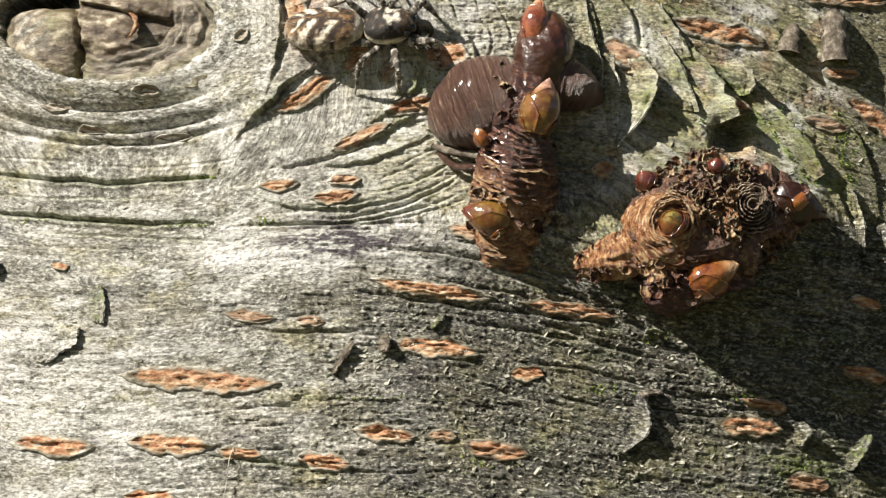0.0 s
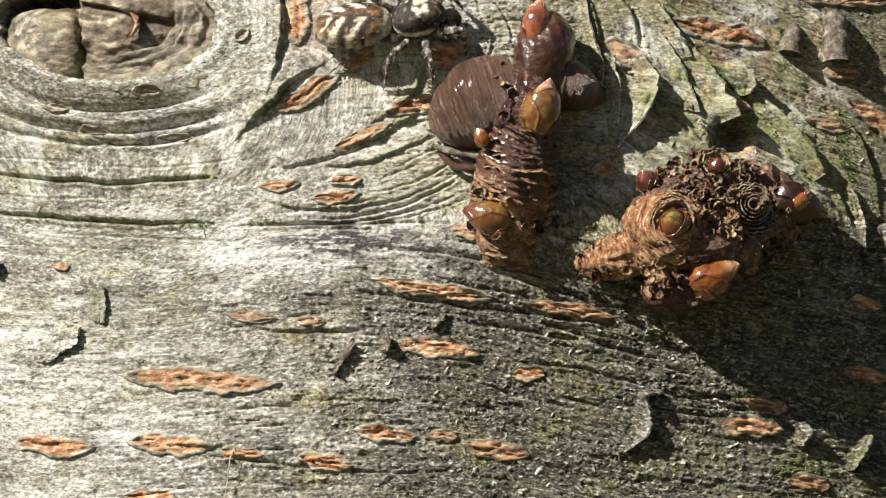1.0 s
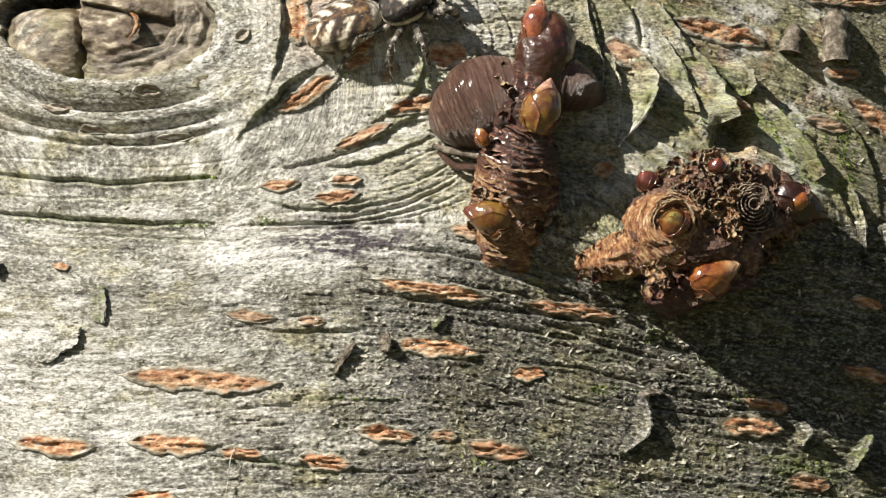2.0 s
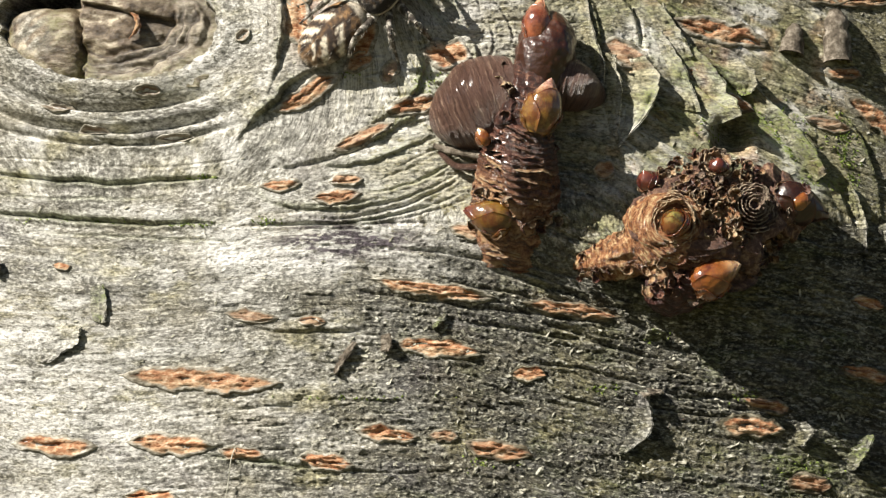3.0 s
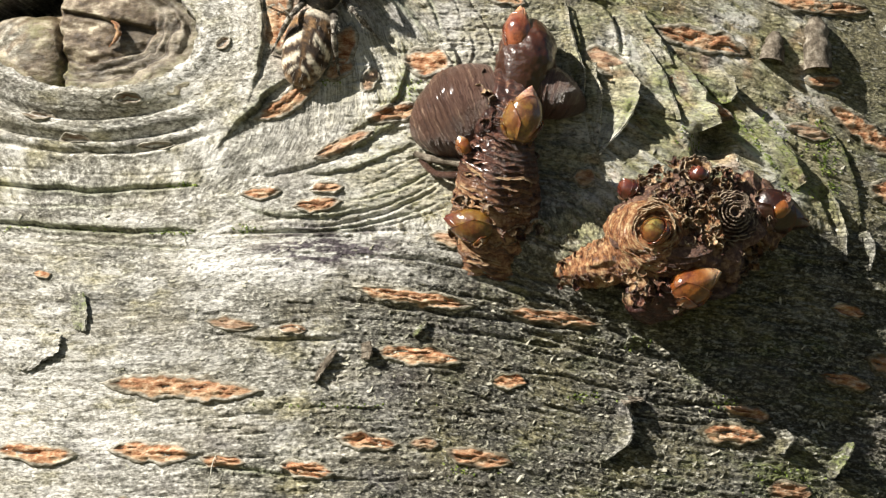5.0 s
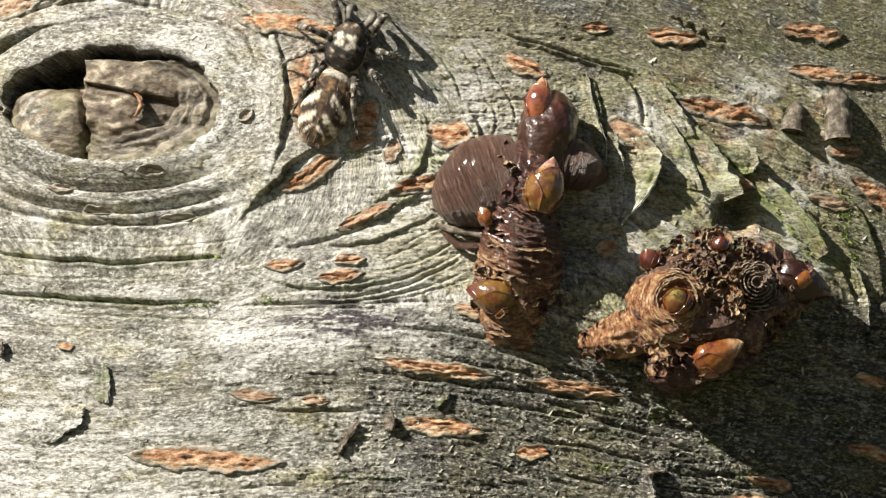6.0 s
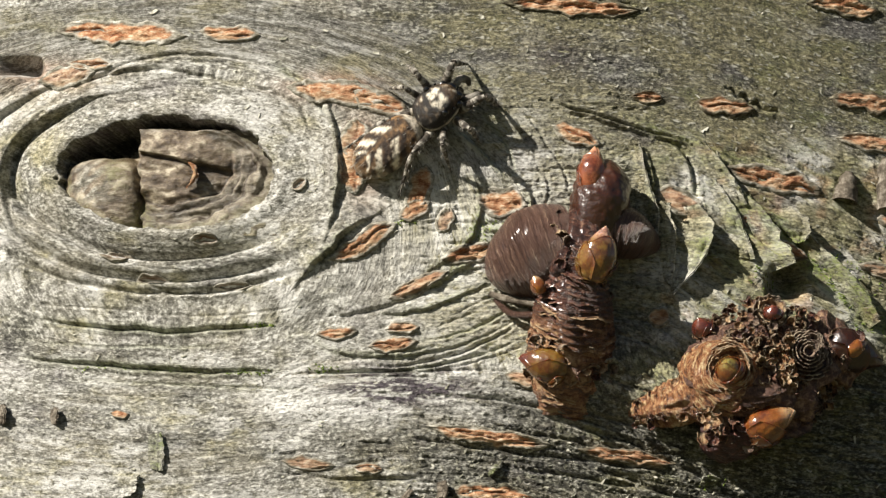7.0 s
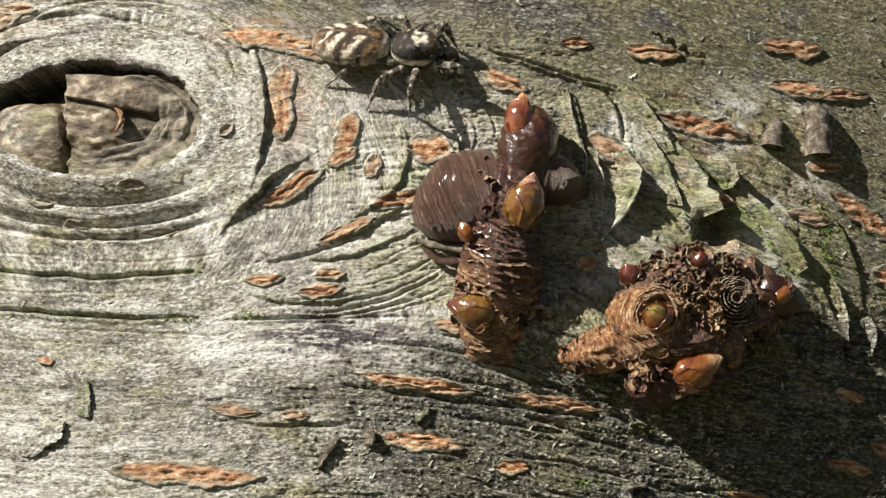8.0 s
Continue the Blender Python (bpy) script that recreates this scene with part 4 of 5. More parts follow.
torn([(-14, 462), (-16, 474), (-13, 488)], [(1, 460, 9), (5, 474, 16), (1, 490, 8)], STUB, "", 12)
# torn skin up on the far side
torn([(1050, 92), (1062, 160), (1078, 240)], [(1084, 104, 14), (1096, 170, 18), (1088, 250, 7)], None, "torn pale sheet of bark lifting off", 13)
torn([(1106, 108), (1112, 160), (1094, 246)], [(1134, 106, 18), (1157, 142, 30), (1146, 200, 28), (1092, 264, 7)], None, "torn pale sheet of bark lifting off", 26)
torn([(1126, -8), (1156, 50), (1194, 104)], [(1148, -8, 8), (1190, 50, 16), (1220, 106, 12)], None, "torn pale sheet of bark lifting off", 14)
torn([(1188, 92), (1212, 140), (1244, 228)], [(1226, 90, 10), (1266, 146, 22), (1298, 216, 48)], None, "pointed sheet of bark over a dark pocket", 15)
torn([(1150, 62), (1178, 120), (1206, 196)], [(1166, 60, 7), (1204, 122, 14), (1234, 204, 15)], None, "", 25)
torn([(1262, 112), (1282, 140), (1304, 172)], [(1300, 108, 8), (1330, 146, 27), (1322, 172, 12)], None, "", 16)
torn([(1302, 152), (1348, 216), (1396, 276), (1436, 326)], [(1326, 150, 9), (1386, 214, 20), (1426, 268, 23), (1452, 314, 12)], None, "long mossy edge of torn bark", 17, mossy=True)
torn([(1016, -6), (1028, 60), (1046, 128), (1042, 176)], [(1036, -6, 6), (1047, 60, 13), (1066, 130, 20), (1062, 184, 14)], None, "torn pale sheet of bark lifting off", 18)
torn([(1186, 30), (1200, 60), (1222, 84)], [(1168, 8, 8), (1180, 44, 12), (1214, 92, 6)], None, "", 19)
torn([(1486, 330), (1502, 380), (1512, 450)], [(1498, 326, 8), (1520, 380, 16), (1528, 452, 10)], None, "ragged pale edge of torn bark", 20)
torn([(1548, 400), (1552, 430), (1560, 466)], [(1564, 398, 10), (1574, 432, 17), (1572, 468, 9)], None, "", 21)
torn([(1622, 150), (1638, 230), (1660, 312)], [(1642, 158, 30), (1656, 240, 42), (1672, 314, 28)], STUB, "dark upright flake of bark", 22)
torn([(1606, -52), (1610, -10), (1618, 26)], [(1630, -46, 26), (1648, -10, 42), (1642, 24, 30)], None, "", 23)
torn([(1000, 410), (985, 398), (968, 404)], [(1004, 398, 14), (984, 384, 20), (962, 392, 12)], None, "", 24)


def flecks():
    """Fine scurf: tiny pale chips that stand off the rough bark."""
    rnd = np.random.default_rng(7)
    pieces = []
    while len(pieces) < 1500:
        x, y = rnd.uniform(-60, 1720), rnd.uniform(-250, 880)
        rough = 0.10 + 0.9 * (x > 560) * (y > 520) * (x < 1320) + 0.1 * (x > 1000)
        if rnd.random() > rough or knot_ratio(x, y) < 1.1:
            continue
        s = rnd.uniform(1.4, 3.4) * (1.7 if rnd.random() < 0.07 else 1)
        turn = rnd.normal(0.1, 0.7)
        a, b = np.meshgrid([-1, 0, 1], [0, 0.5, 1], indexing="ij")
        a, b = a * (1 - 0.75 * np.abs(b - 0.5)) + rnd.normal(0, 0.3, a.shape), b + rnd.normal(0, 0.18, a.shape)
        X = x + (a * np.cos(turn) * 1.5 - b * np.sin(turn)) * s
        Y = y + (a * np.sin(turn) * 1.5 + b * np.cos(turn)) * s
        up = np.clip(b, 0, 2) ** 1.5 * s * rnd.uniform(0.05, 0.5) + rnd.normal(0, 0.12, a.shape) * s + 0.5
        pts = on_bark(X.ravel(), Y.ravel(), up.ravel()).reshape(3, 3, 3)
        pieces.append(sheet(pts, 0.8 * U))
    v, f = joined(pieces)
    ob = child("bark_scurf", mesh_from("bark_scurf", v, f, [SCURF], False), TREE, "tiny pale chips of flaking bark")
    return tagged(ob, kind="stuff")


flecks()


def moss_tufts():
    """Short green threads in the splits and along torn edges."""
    rnd = np.random.default_rng(11)
    homes = [(1350 + 12 * i, 196 + 14 * i, 11, 11) for i in range(8)] + [(1478 + 7 * i, 215 + 26 * i, 7, 16) for i in range(5)] + [(1400, 270, 30, 34), (1440, 325, 20, 25), (1385, 215, 18, 30), (340, 398, 40, 5), (120, 390, 90, 6), (360, 315, 30, 5), (1430, 840, 45, 30), (1160, 598, 20, 10), (770, 150, 26, 20), (1315, 700, 25, 12), (640, 705, 120, 4), (1250, 240, 20, 30), (860, 820, 40, 12), (470, 392, 20, 6), (1480, 240, 16, 50), (620, 135, 16, 8), (1075, 690, 30, 10)]
    pieces = []
    for cx, cy, sx, sy in homes:
        for _ in range(26):
            t = rnd.normal(0, 0.6)
            x, y = cx + t * sx + (0.75 * t * sy if sx > 50 and sy > 50 else rnd.normal(0, 0.5) * sy), cy + (t * sy if sx > 50 and sy > 50 else rnd.normal(0, 0.5) * sy)
            ln, a = rnd.uniform(3, 8), rnd.uniform(0, 6.28)
            p0 = on_bark([x], [y], [-1])[0]
            p1 = on_bark([x + math.cos(a) * ln * 0.6], [y + math.sin(a) * ln * 0.6], [ln * 0.55])[0]
            v, f, _s = tube([p0, (p0 + p1) / 2 + rnd.normal(0, 1.2, 3) * U, p1], [1.5 * U, 1.2 * U, 0.4 * U], 4, 4)
            pieces.append((v, f))
    v, f = joined(pieces)
    ob = child("moss", mesh_from("moss", v, f, [MOSS]), TREE, "short green moss threads in the bark's splits")
    return tagged(ob, kind="stuff")


moss_tufts()


def heartwood():
    """The dead wood that nearly fills the knot: a silver boss, a cracked block and thin layered sheets round it."""
    n, m = 190, 110
    X, Y = np.meshgrid(np.linspace(-2, 400, n), np.linspace(-64, 158, m), indexing="ij")
    wob = fbm(X / 34, Y / 34, 3, 3)
    fine = fbm(X / 11, Y / 9, 3, 9)
    s = knot_ratio(X, Y) + 0.02 * wob
    # layered sheets round the block
    e = np.sqrt(((X - 205) / 165) ** 2 + ((Y - 36) / 108) ** 2) + 0.10 * wob
    lower = step(20, 70, Y + 0.30 * (X - 212) + 20 * wob) * step(140, 158, X)
    h = -8 + 7 * np.cos(np.clip(e, 0, 1) * 2.2) + 8 * wob + 5 * fbm(X / 60, Y / 20, 2, 19)
    split_shade = np.zeros_like(h)
    for at, deep, wide in ((0.60, 9, 0.022), (0.74, 5, 0.016), (0.88, 7, 0.018)):
        line = bell(e, at + 0.03 * fbm(X / 50, Y / 50, 2, int(at * 100)), wide) * lower
        split_shade = np.maximum(split_shade, line)
        h = h - deep * np.where(e > at, bell(e, at, wide), bell(e, at, wide * 4)) * lower
    # the block's step, its side and the hollow beside it; shade under the step is coloured in
    stepped = Y - 14 - 0.22 * (X - 176) - 5 * wob
    under = np.exp(-(np.clip(stepped, 0, 99) / 7) ** 2) * step(-3, 1, stepped) * step(150, 158, X) * (1 - step(285, 330, X))
    h = h + 7 * step(1, -4, stepped) * (1 - step(285, 330, X)) - 7 * under
    h = h - 9 * np.exp(-(((X - 278) / 34) ** 2 + ((Y - 62) / 26) ** 2))
    split_shade = np.maximum(split_shade, 0.9 * under)
    left = step(154, 140, X + 16 * wob)
    boss = -30 + 40 * np.sqrt(np.clip(1 - ((X - 84) / 76) ** 2 - ((Y - 80) / 82) ** 2, 0, 1)) - 22 * step(40, -10, Y)
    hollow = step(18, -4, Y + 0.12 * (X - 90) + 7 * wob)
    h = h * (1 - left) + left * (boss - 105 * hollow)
    h = h - 16 * bell(X + 16 * wob, 147, 4) * step(10, 40, Y)
    # gap along the upper and the far rim, its shade put into the colour
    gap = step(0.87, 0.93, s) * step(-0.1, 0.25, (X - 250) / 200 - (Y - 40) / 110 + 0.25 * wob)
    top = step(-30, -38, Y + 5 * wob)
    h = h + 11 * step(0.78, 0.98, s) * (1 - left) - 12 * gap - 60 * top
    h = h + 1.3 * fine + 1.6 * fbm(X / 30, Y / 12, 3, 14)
    # shade of the rim gap and the boss's hollow joins the crack mask
    split_shade = np.maximum(split_shade, np.maximum(0.35 * gap, 0.8 * np.maximum(top, hollow * left)))
    silver = 1.2 * left * np.exp(-(((X - 66) / 40) ** 2 + ((Y - 66) / 38) ** 2)) * step(-0.5, 0.1, fbm(X / 40 - Y / 30, X / 14 + Y / 14, 2, 23)) + 0.45 * (1 - left) * step(0.58, 0.72, e) + 0.4 * np.exp(-(((X - 272) / 24) ** 2 + ((Y - 70) / 20) ** 2))
    moss = 0.7 * left * np.exp(-(((X - 108) / 26) ** 2 + ((Y - 48) / 30) ** 2)) + 0.9 * np.exp(-(((X - 152) / 18) ** 2 + ((Y - 116) / 26) ** 2)) + 0.4 * step(0.9, 0.97, s)
    pts = place(X.ravel(), Y.ravel()) + outward(X.ravel()) * ((h.ravel() + 20) * U)[:, None]
    me = mesh_from("heartwood", pts, [tuple(reversed(f)) for f in grid_faces(n, m)], [WOOD], attrs={"silver": silver.clip(0, 1), "moss": moss.clip(0, 1), "split_shade": split_shade.clip(0, 1)})
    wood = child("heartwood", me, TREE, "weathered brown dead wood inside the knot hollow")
    # a curl of brown wood that stands off the block
    a, b = np.meshgrid(np.linspace(-1, 1, 15), np.linspace(0, 1, 8), indexing="ij")
    cx = 232 + 14 * (1 - a * a) + 9 * b + 3 * fbm(a * 4, b * 3, 2, 17)
    cy = 48 + 25 * a * (1 - 0.2 * b)
    up = 17 + 15 * np.sin(b * 2.6) * (1 - 0.6 * a * a)
    v, f = sheet((place(cx.ravel(), cy.ravel()) + outward(cx.ravel()) * (up.ravel() * U)[:, None]).reshape(15, 8, 3), 2.4 * U)
    child("wood_curl", mesh_from("wood_curl", v, f, [SPUR_BROWN]), wood, "small curl of brown wood")


heartwood()


# ---- spurs ----
def lathe(name, parent, points, radii, mat, steps=30, segs=24, shape=None, label=""):
    v, f, s = tube([W(*p) for p in points], [r * U for r in radii], steps, segs, shape)
    turn = np.concatenate([np.tile(np.cos(np.linspace(0, 2 * np.pi, segs, endpoint=False)), steps), [0, 0]])
    return child(name, mesh_from(name, v, f, [mat], attrs={"along": s, "edge": s * 0, "around": turn}), parent, label)


def rings(count, depth, seed, lumps=0.06, sharp=0.7):
    """Annual bud-scale scars: crowded, tilted, uneven rings round a spur."""
    def shape(s, a):
        ca, sa = np.cos(a), np.sin(a)
        wob = 1.1 * fbm(ca * 1.3 + seed, sa * 1.3 + s * 2.2, 3, seed)
        ph = (s * count * (1 + 0.12 * np.sin(s * 9 + seed)) + 0.45 * np.cos(a - 0.8) + wob) % 1.0
        saw = np.abs(ph - 0.35) / 0.65
        amp = depth * np.clip(0.55 + 0.9 * fbm(s * count / 2.2 + ca, sa * 1.5 + seed, 2, seed + 1), 0.05, 1.5)
        crumple = fbm(ca * 2.4 + s * 5, sa * 2.4 + seed, 3, seed + 3)
        fine = fbm(ca * 7 + s * 24, sa * 7 + s * 30, 3, seed + 7)
        return 1 + amp * (1 - saw ** sharp) + lumps * crumple + 0.45 * depth * fine
    return shape


def bud(parent, base, tip, radius, mat, plump=0.45, label="", seed=0, scales=5):
    """A winter bud: a pointed core wrapped in overlapping glossy scales."""
    p0, p1 = W(*base), W(*tip)
    axis = (p1 - p0)
    length = axis.length
    ax = axis.normalized()
    side = ax.cross(Vector((0.2, 0.5, 0.84))).normalized()
    over = side.cross(ax)
    rnd = random.Random(seed + 5)

    def girth(s):
        return radius * U * (np.sin(np.clip(s ** (plump + 0.25), 0, 1) * np.pi) ** 0.62 * (1 - 0.45 * s ** 4) + 0.35 * (1 - s) ** 5)

    verts, faces, along, edge = [], [], [], []
    layers = [(0.0, 2 * math.pi, 1.0, 0.90)] + [(rnd.uniform(0, 6.28) if i > 2 else i * 2.2 + seed, 3.3, 0.97 - 0.15 * i, 0.95 + 0.035 * i) for i in range(scales)]
    for k, (start, sweep, end, fat) in enumerate(layers):
        n, m = 18, 17
        s, q = np.meshgrid(np.linspace(0.0, 1, n), np.linspace(-0.5, 0.5, m), indexing="ij")
        if k:
            cut = end * (1 - (np.abs(q) * 2) ** 2.6 * 0.55)
        else:
            cut = np.ones_like(q)
        t = np.clip(s * cut, 0.0, 0.999)
        ang = start + q * sweep
        g = girth(np.clip(t, 0.004, 1)) * fat
        if k:
            g = g + 1.3 * U * s ** 3
        p = np.array(p0)[None, None] + np.array(ax) * (t * length)[..., None] + (np.array(side) * np.cos(ang)[..., None] + np.array(over) * np.sin(ang)[..., None]) * g[..., None]
        if k:
            v, f = sheet(p, 2.0 * U)
            reps = 2
        else:
            v, f = p.reshape(-1, 3), grid_faces(n, m)
            reps = 1
        off = sum(len(x) for x in verts)
        verts.append(v)
        faces += [tuple(i + off for i in w) for w in f]
        along += list(np.tile(step(0.62, 1.0, t).ravel(), reps))
        edge += list(np.tile((step(0.86, 1.0, s) * (k > 0) * 0.8).ravel(), reps))
    me = mesh_from("bud", np.concatenate(verts), faces, [mat], attrs={"along": along, "edge": edge})
    return child("bud", me, parent, label)


def husk_meshes(count=7):
    out = []
    rnd = np.random.default_rng(3)
    for k in range(count):
        n = 7
        a, b = np.meshgrid(np.linspace(-1, 1, n), np.linspace(-0.2, 1.3, n), indexing="ij")
        wide = np.sqrt(np.clip(1.15 - (b - 0.35) ** 2, 0.05, 1))
        x = a * wide + rnd.normal(0, 0.06, a.shape)
        y = b + rnd.normal(0, 0.06, a.shape)
        z = 0.65 * x * x + rnd.uniform(-0.3, 0.7) * b * b + rnd.normal(0, 0.13, a.shape)
        v, f = sheet(np.stack([x * 0.8, y, z], -1) * 13 * U, 1.6 * U)
        edge = np.tile(np.clip(np.maximum(np.abs(a), np.abs(b - 0.5) / 0.75) ** 4, 0, 1).ravel(), 2)
        out.append(mesh_from("husk", v, f, [(SCALE_WINE, SCALE_TAN, SCALE_GREY, SCALE_GREY, SCALE_WINE, SCALE_TAN, SCALE_TAN)[k]], attrs={"edge": edge}))
    return out


HUSKS = husk_meshes()


def husk(parent, x, y, h, size, rnd, tilt=0.9, kind=None):
    ob = child("husk", HUSKS[rnd.randrange(len(HUSKS)) if kind is None else kind], parent)
    out = Vector(outward(x).tolist())
    q = out.to_track_quat("Z", "Y").to_euler().to_matrix().to_4x4()
    spin = Matrix.Rotation(rnd.uniform(0, 6.28), 4, "Z") @ Matrix.Rotation(rnd.uniform(-tilt, tilt), 4, "X")
    ob.matrix_basis = Matrix.Translation(W(x, y, h)) @ q @ spin @ Matrix.Scale(size, 4)
    return ob


def frill(parent, c, axis, r0, r1, rise, mat, seed, ragged=0.10, name="scale_ring"):
    """A thin ragged collar round an axis: what a fallen bud scale leaves behind."""
    n, m = 84, 6
    ax = np.array(axis, float)
    ax /= np.linalg.norm(ax)
    side = np.cross(ax, (0.31, 0.42, 0.85))
    side /= np.linalg.norm(side)
    over = np.cross(ax, side)
    a, b = np.meshgrid(np.linspace(0, 2 * np.pi, n), np.linspace(0, 1, m), indexing="ij")
    ca, sa = np.cos(a), np.sin(a)
    wave = fbm(ca * 1.5 + seed, sa * 1.5, 2, 301)
    tear = fbm(ca * 6 + seed, sa * 6 + seed, 3, 303)
    r = (r0 + (r1 - r0) * b) * (1 + 0.10 * wave) + ragged * r1 * tear * b + 0.05 * r1 * fbm(ca * 12, sa * 12 + b * 3 + seed, 2, 305)
    z = rise * b * (1 + 0.9 * tear) + 0.15 * r1 * wave
    p = np.array(c)[None, None] + ((side * ca[..., None] + over * sa[..., None]) * r[..., None] + ax * z[..., None]) * U
    v, f = sheet(p, 1.6 * U)
    return child(name, mesh_from(name, v, f, [mat], attrs={"edge": np.tile((b ** 3).ravel(), 2)}), parent)


def fruit_spur():
    """The upright spur: ringed stem, a dark scaly shoot end with a pink bud, side buds, on a ribbed swelling."""
    way = [(902, 440, -36), (905, 395, 2), (912, 335, 28), (920, 275, 52), (925, 225, 68), (935, 170, 66), (948, 120, 50)]
    fat = [70, 68, 71, 64, 55, 46, 36]
    body = lathe("spur", TREE, way, fat, SPUR, 300, 96, rings(23, 0.10, 21, 0.20), "short spur shoot with crowded ring scars and buds")
    c, r, _s = spine([W(*p) for p in way], fat, 60)
    rnd = random.Random(14)
    for i in range(30):
        at = 6 + int(i * 1.45)
        t = c[at + 1] - c[at - 1]
        lean = Vector(t.tolist()).normalized() + Vector((rnd.uniform(-0.12, 0.35), rnd.uniform(-0.15, 0.15), rnd.uniform(-0.1, 0.1)))
        q = rnd.uniform(0.985, 1.02)
        frill(body, c[at], lean, r[at] * q, r[at] * q * rnd.uniform(1.02, 1.06), -rnd.uniform(3, 6), SCALE_TAN if at < 24 + rnd.uniform(-6, 6) else SCALE_WINE, 10 + i * 1.7, 0.035)
    lathe("swelling", body, [(905, 178, 20), (870, 184, 26), (836, 196, 24), (800, 212, 14), (772, 226, -6)], [80, 86, 84, 60, 14], COLLAR, 170, 90, rings(15, 0.022, 33, 0.05), "dark brown ribbed swelling")
    lathe("swelling", body, [(960, 150, 30), (1000, 150, 40), (1030, 160, 36), (1064, 176, -4)], [57, 53, 40, 10], COLLAR, 120, 80, rings(12, 0.025, 35, 0.05), "dark brown ribbed swelling")
    lathe("bud_neck", body, [(942, 180, 58), (954, 134, 62), (965, 94, 62), (972, 58, 56), (974, 28, 46)], [36, 46, 52, 46, 18], BUD_DARK, 80, 64, rings(3, 0.06, 83, 0.10), "thick glossy dark shoot end in brown scales")
    bud(body, (947, 78, 84), (956, -4, 84), 25, BUD_PINK, 0.62, "blunt pink-orange end bud", 9, 4)
    bud(body, (948, 236, 120), (976, 138, 134), 34, BUD_GOLD, 0.62, "amber side bud with a pale pink tip", 2)
    bud(body, (906, 392, 64), (819, 373, 58), 32, BUD_OLIVE, 0.5, "olive side bud in red scales", 3)
    bud(body, (860, 258, 96), (846, 226, 104), 13, BUD_AMBER, 0.5, "tiny amber bud", 4, 2)
    for x, y, h, q in ((902, 160, 84, 24), (922, 146, 88, 22), (912, 196, 110, 26), (893, 142, 76, 18), (896, 212, 112, 20)):
        lathe("knob", body, [(x, y + 6, h - 30), (x, y, h), (x + 2, y - 4, h + 12)], [q, q * 0.9, q * 0.4], SCAR, 30, 26, rings(3, 0.14, x % 50, 0.35), "small glossy wine-dark knob")
    lathe("snag", body, [(850, 275, 40), (800, 268, 26), (768, 258, 14)], [8, 7, 5], STUB, 12, 10, None, "thin grey dead snag")
    lathe("snag", body, [(848, 296, 30), (806, 294, 20), (778, 268, 12)], [7, 6, 5], COLLAR, 12, 10, None, "thin dark snag")
    rnd = random.Random(4)
    for _ in range(60):
        q = rnd.random()
        off = rnd.uniform(-1, 0.9)
        husk(body, 908 + 32 * q + off * (72 - 36 * q), 412 - 260 * q, 6 + 72 * q + (70 - 26 * q) * math.sqrt(1 - off * off * 0.9), rnd.uniform(0.4, 0.85), rnd, 1.1)
    for x, y, h in ((838, 340, 46), (850, 345, 64), (868, 352, 78), (985, 395, 40), (962, 404, 56), (925, 405, 70), (895, 350, 96), (880, 418, 66), (880, 150, 90), (896, 150, 100), (905, 165, 110), (900, 200, 124), (985, 205, 110), (945, 415, 58), (890, 128, 90), (915, 420, 62), (868, 405, 62)):
        husk(body, x, y, h, rnd.uniform(0.8, 1.2), rnd, 1.3)
    return body


def lowered(*points):
    """Points of the squat spur, which stands just over half as high as it is wide."""
    return [(x, y, h * 0.56) for x, y, h in points]


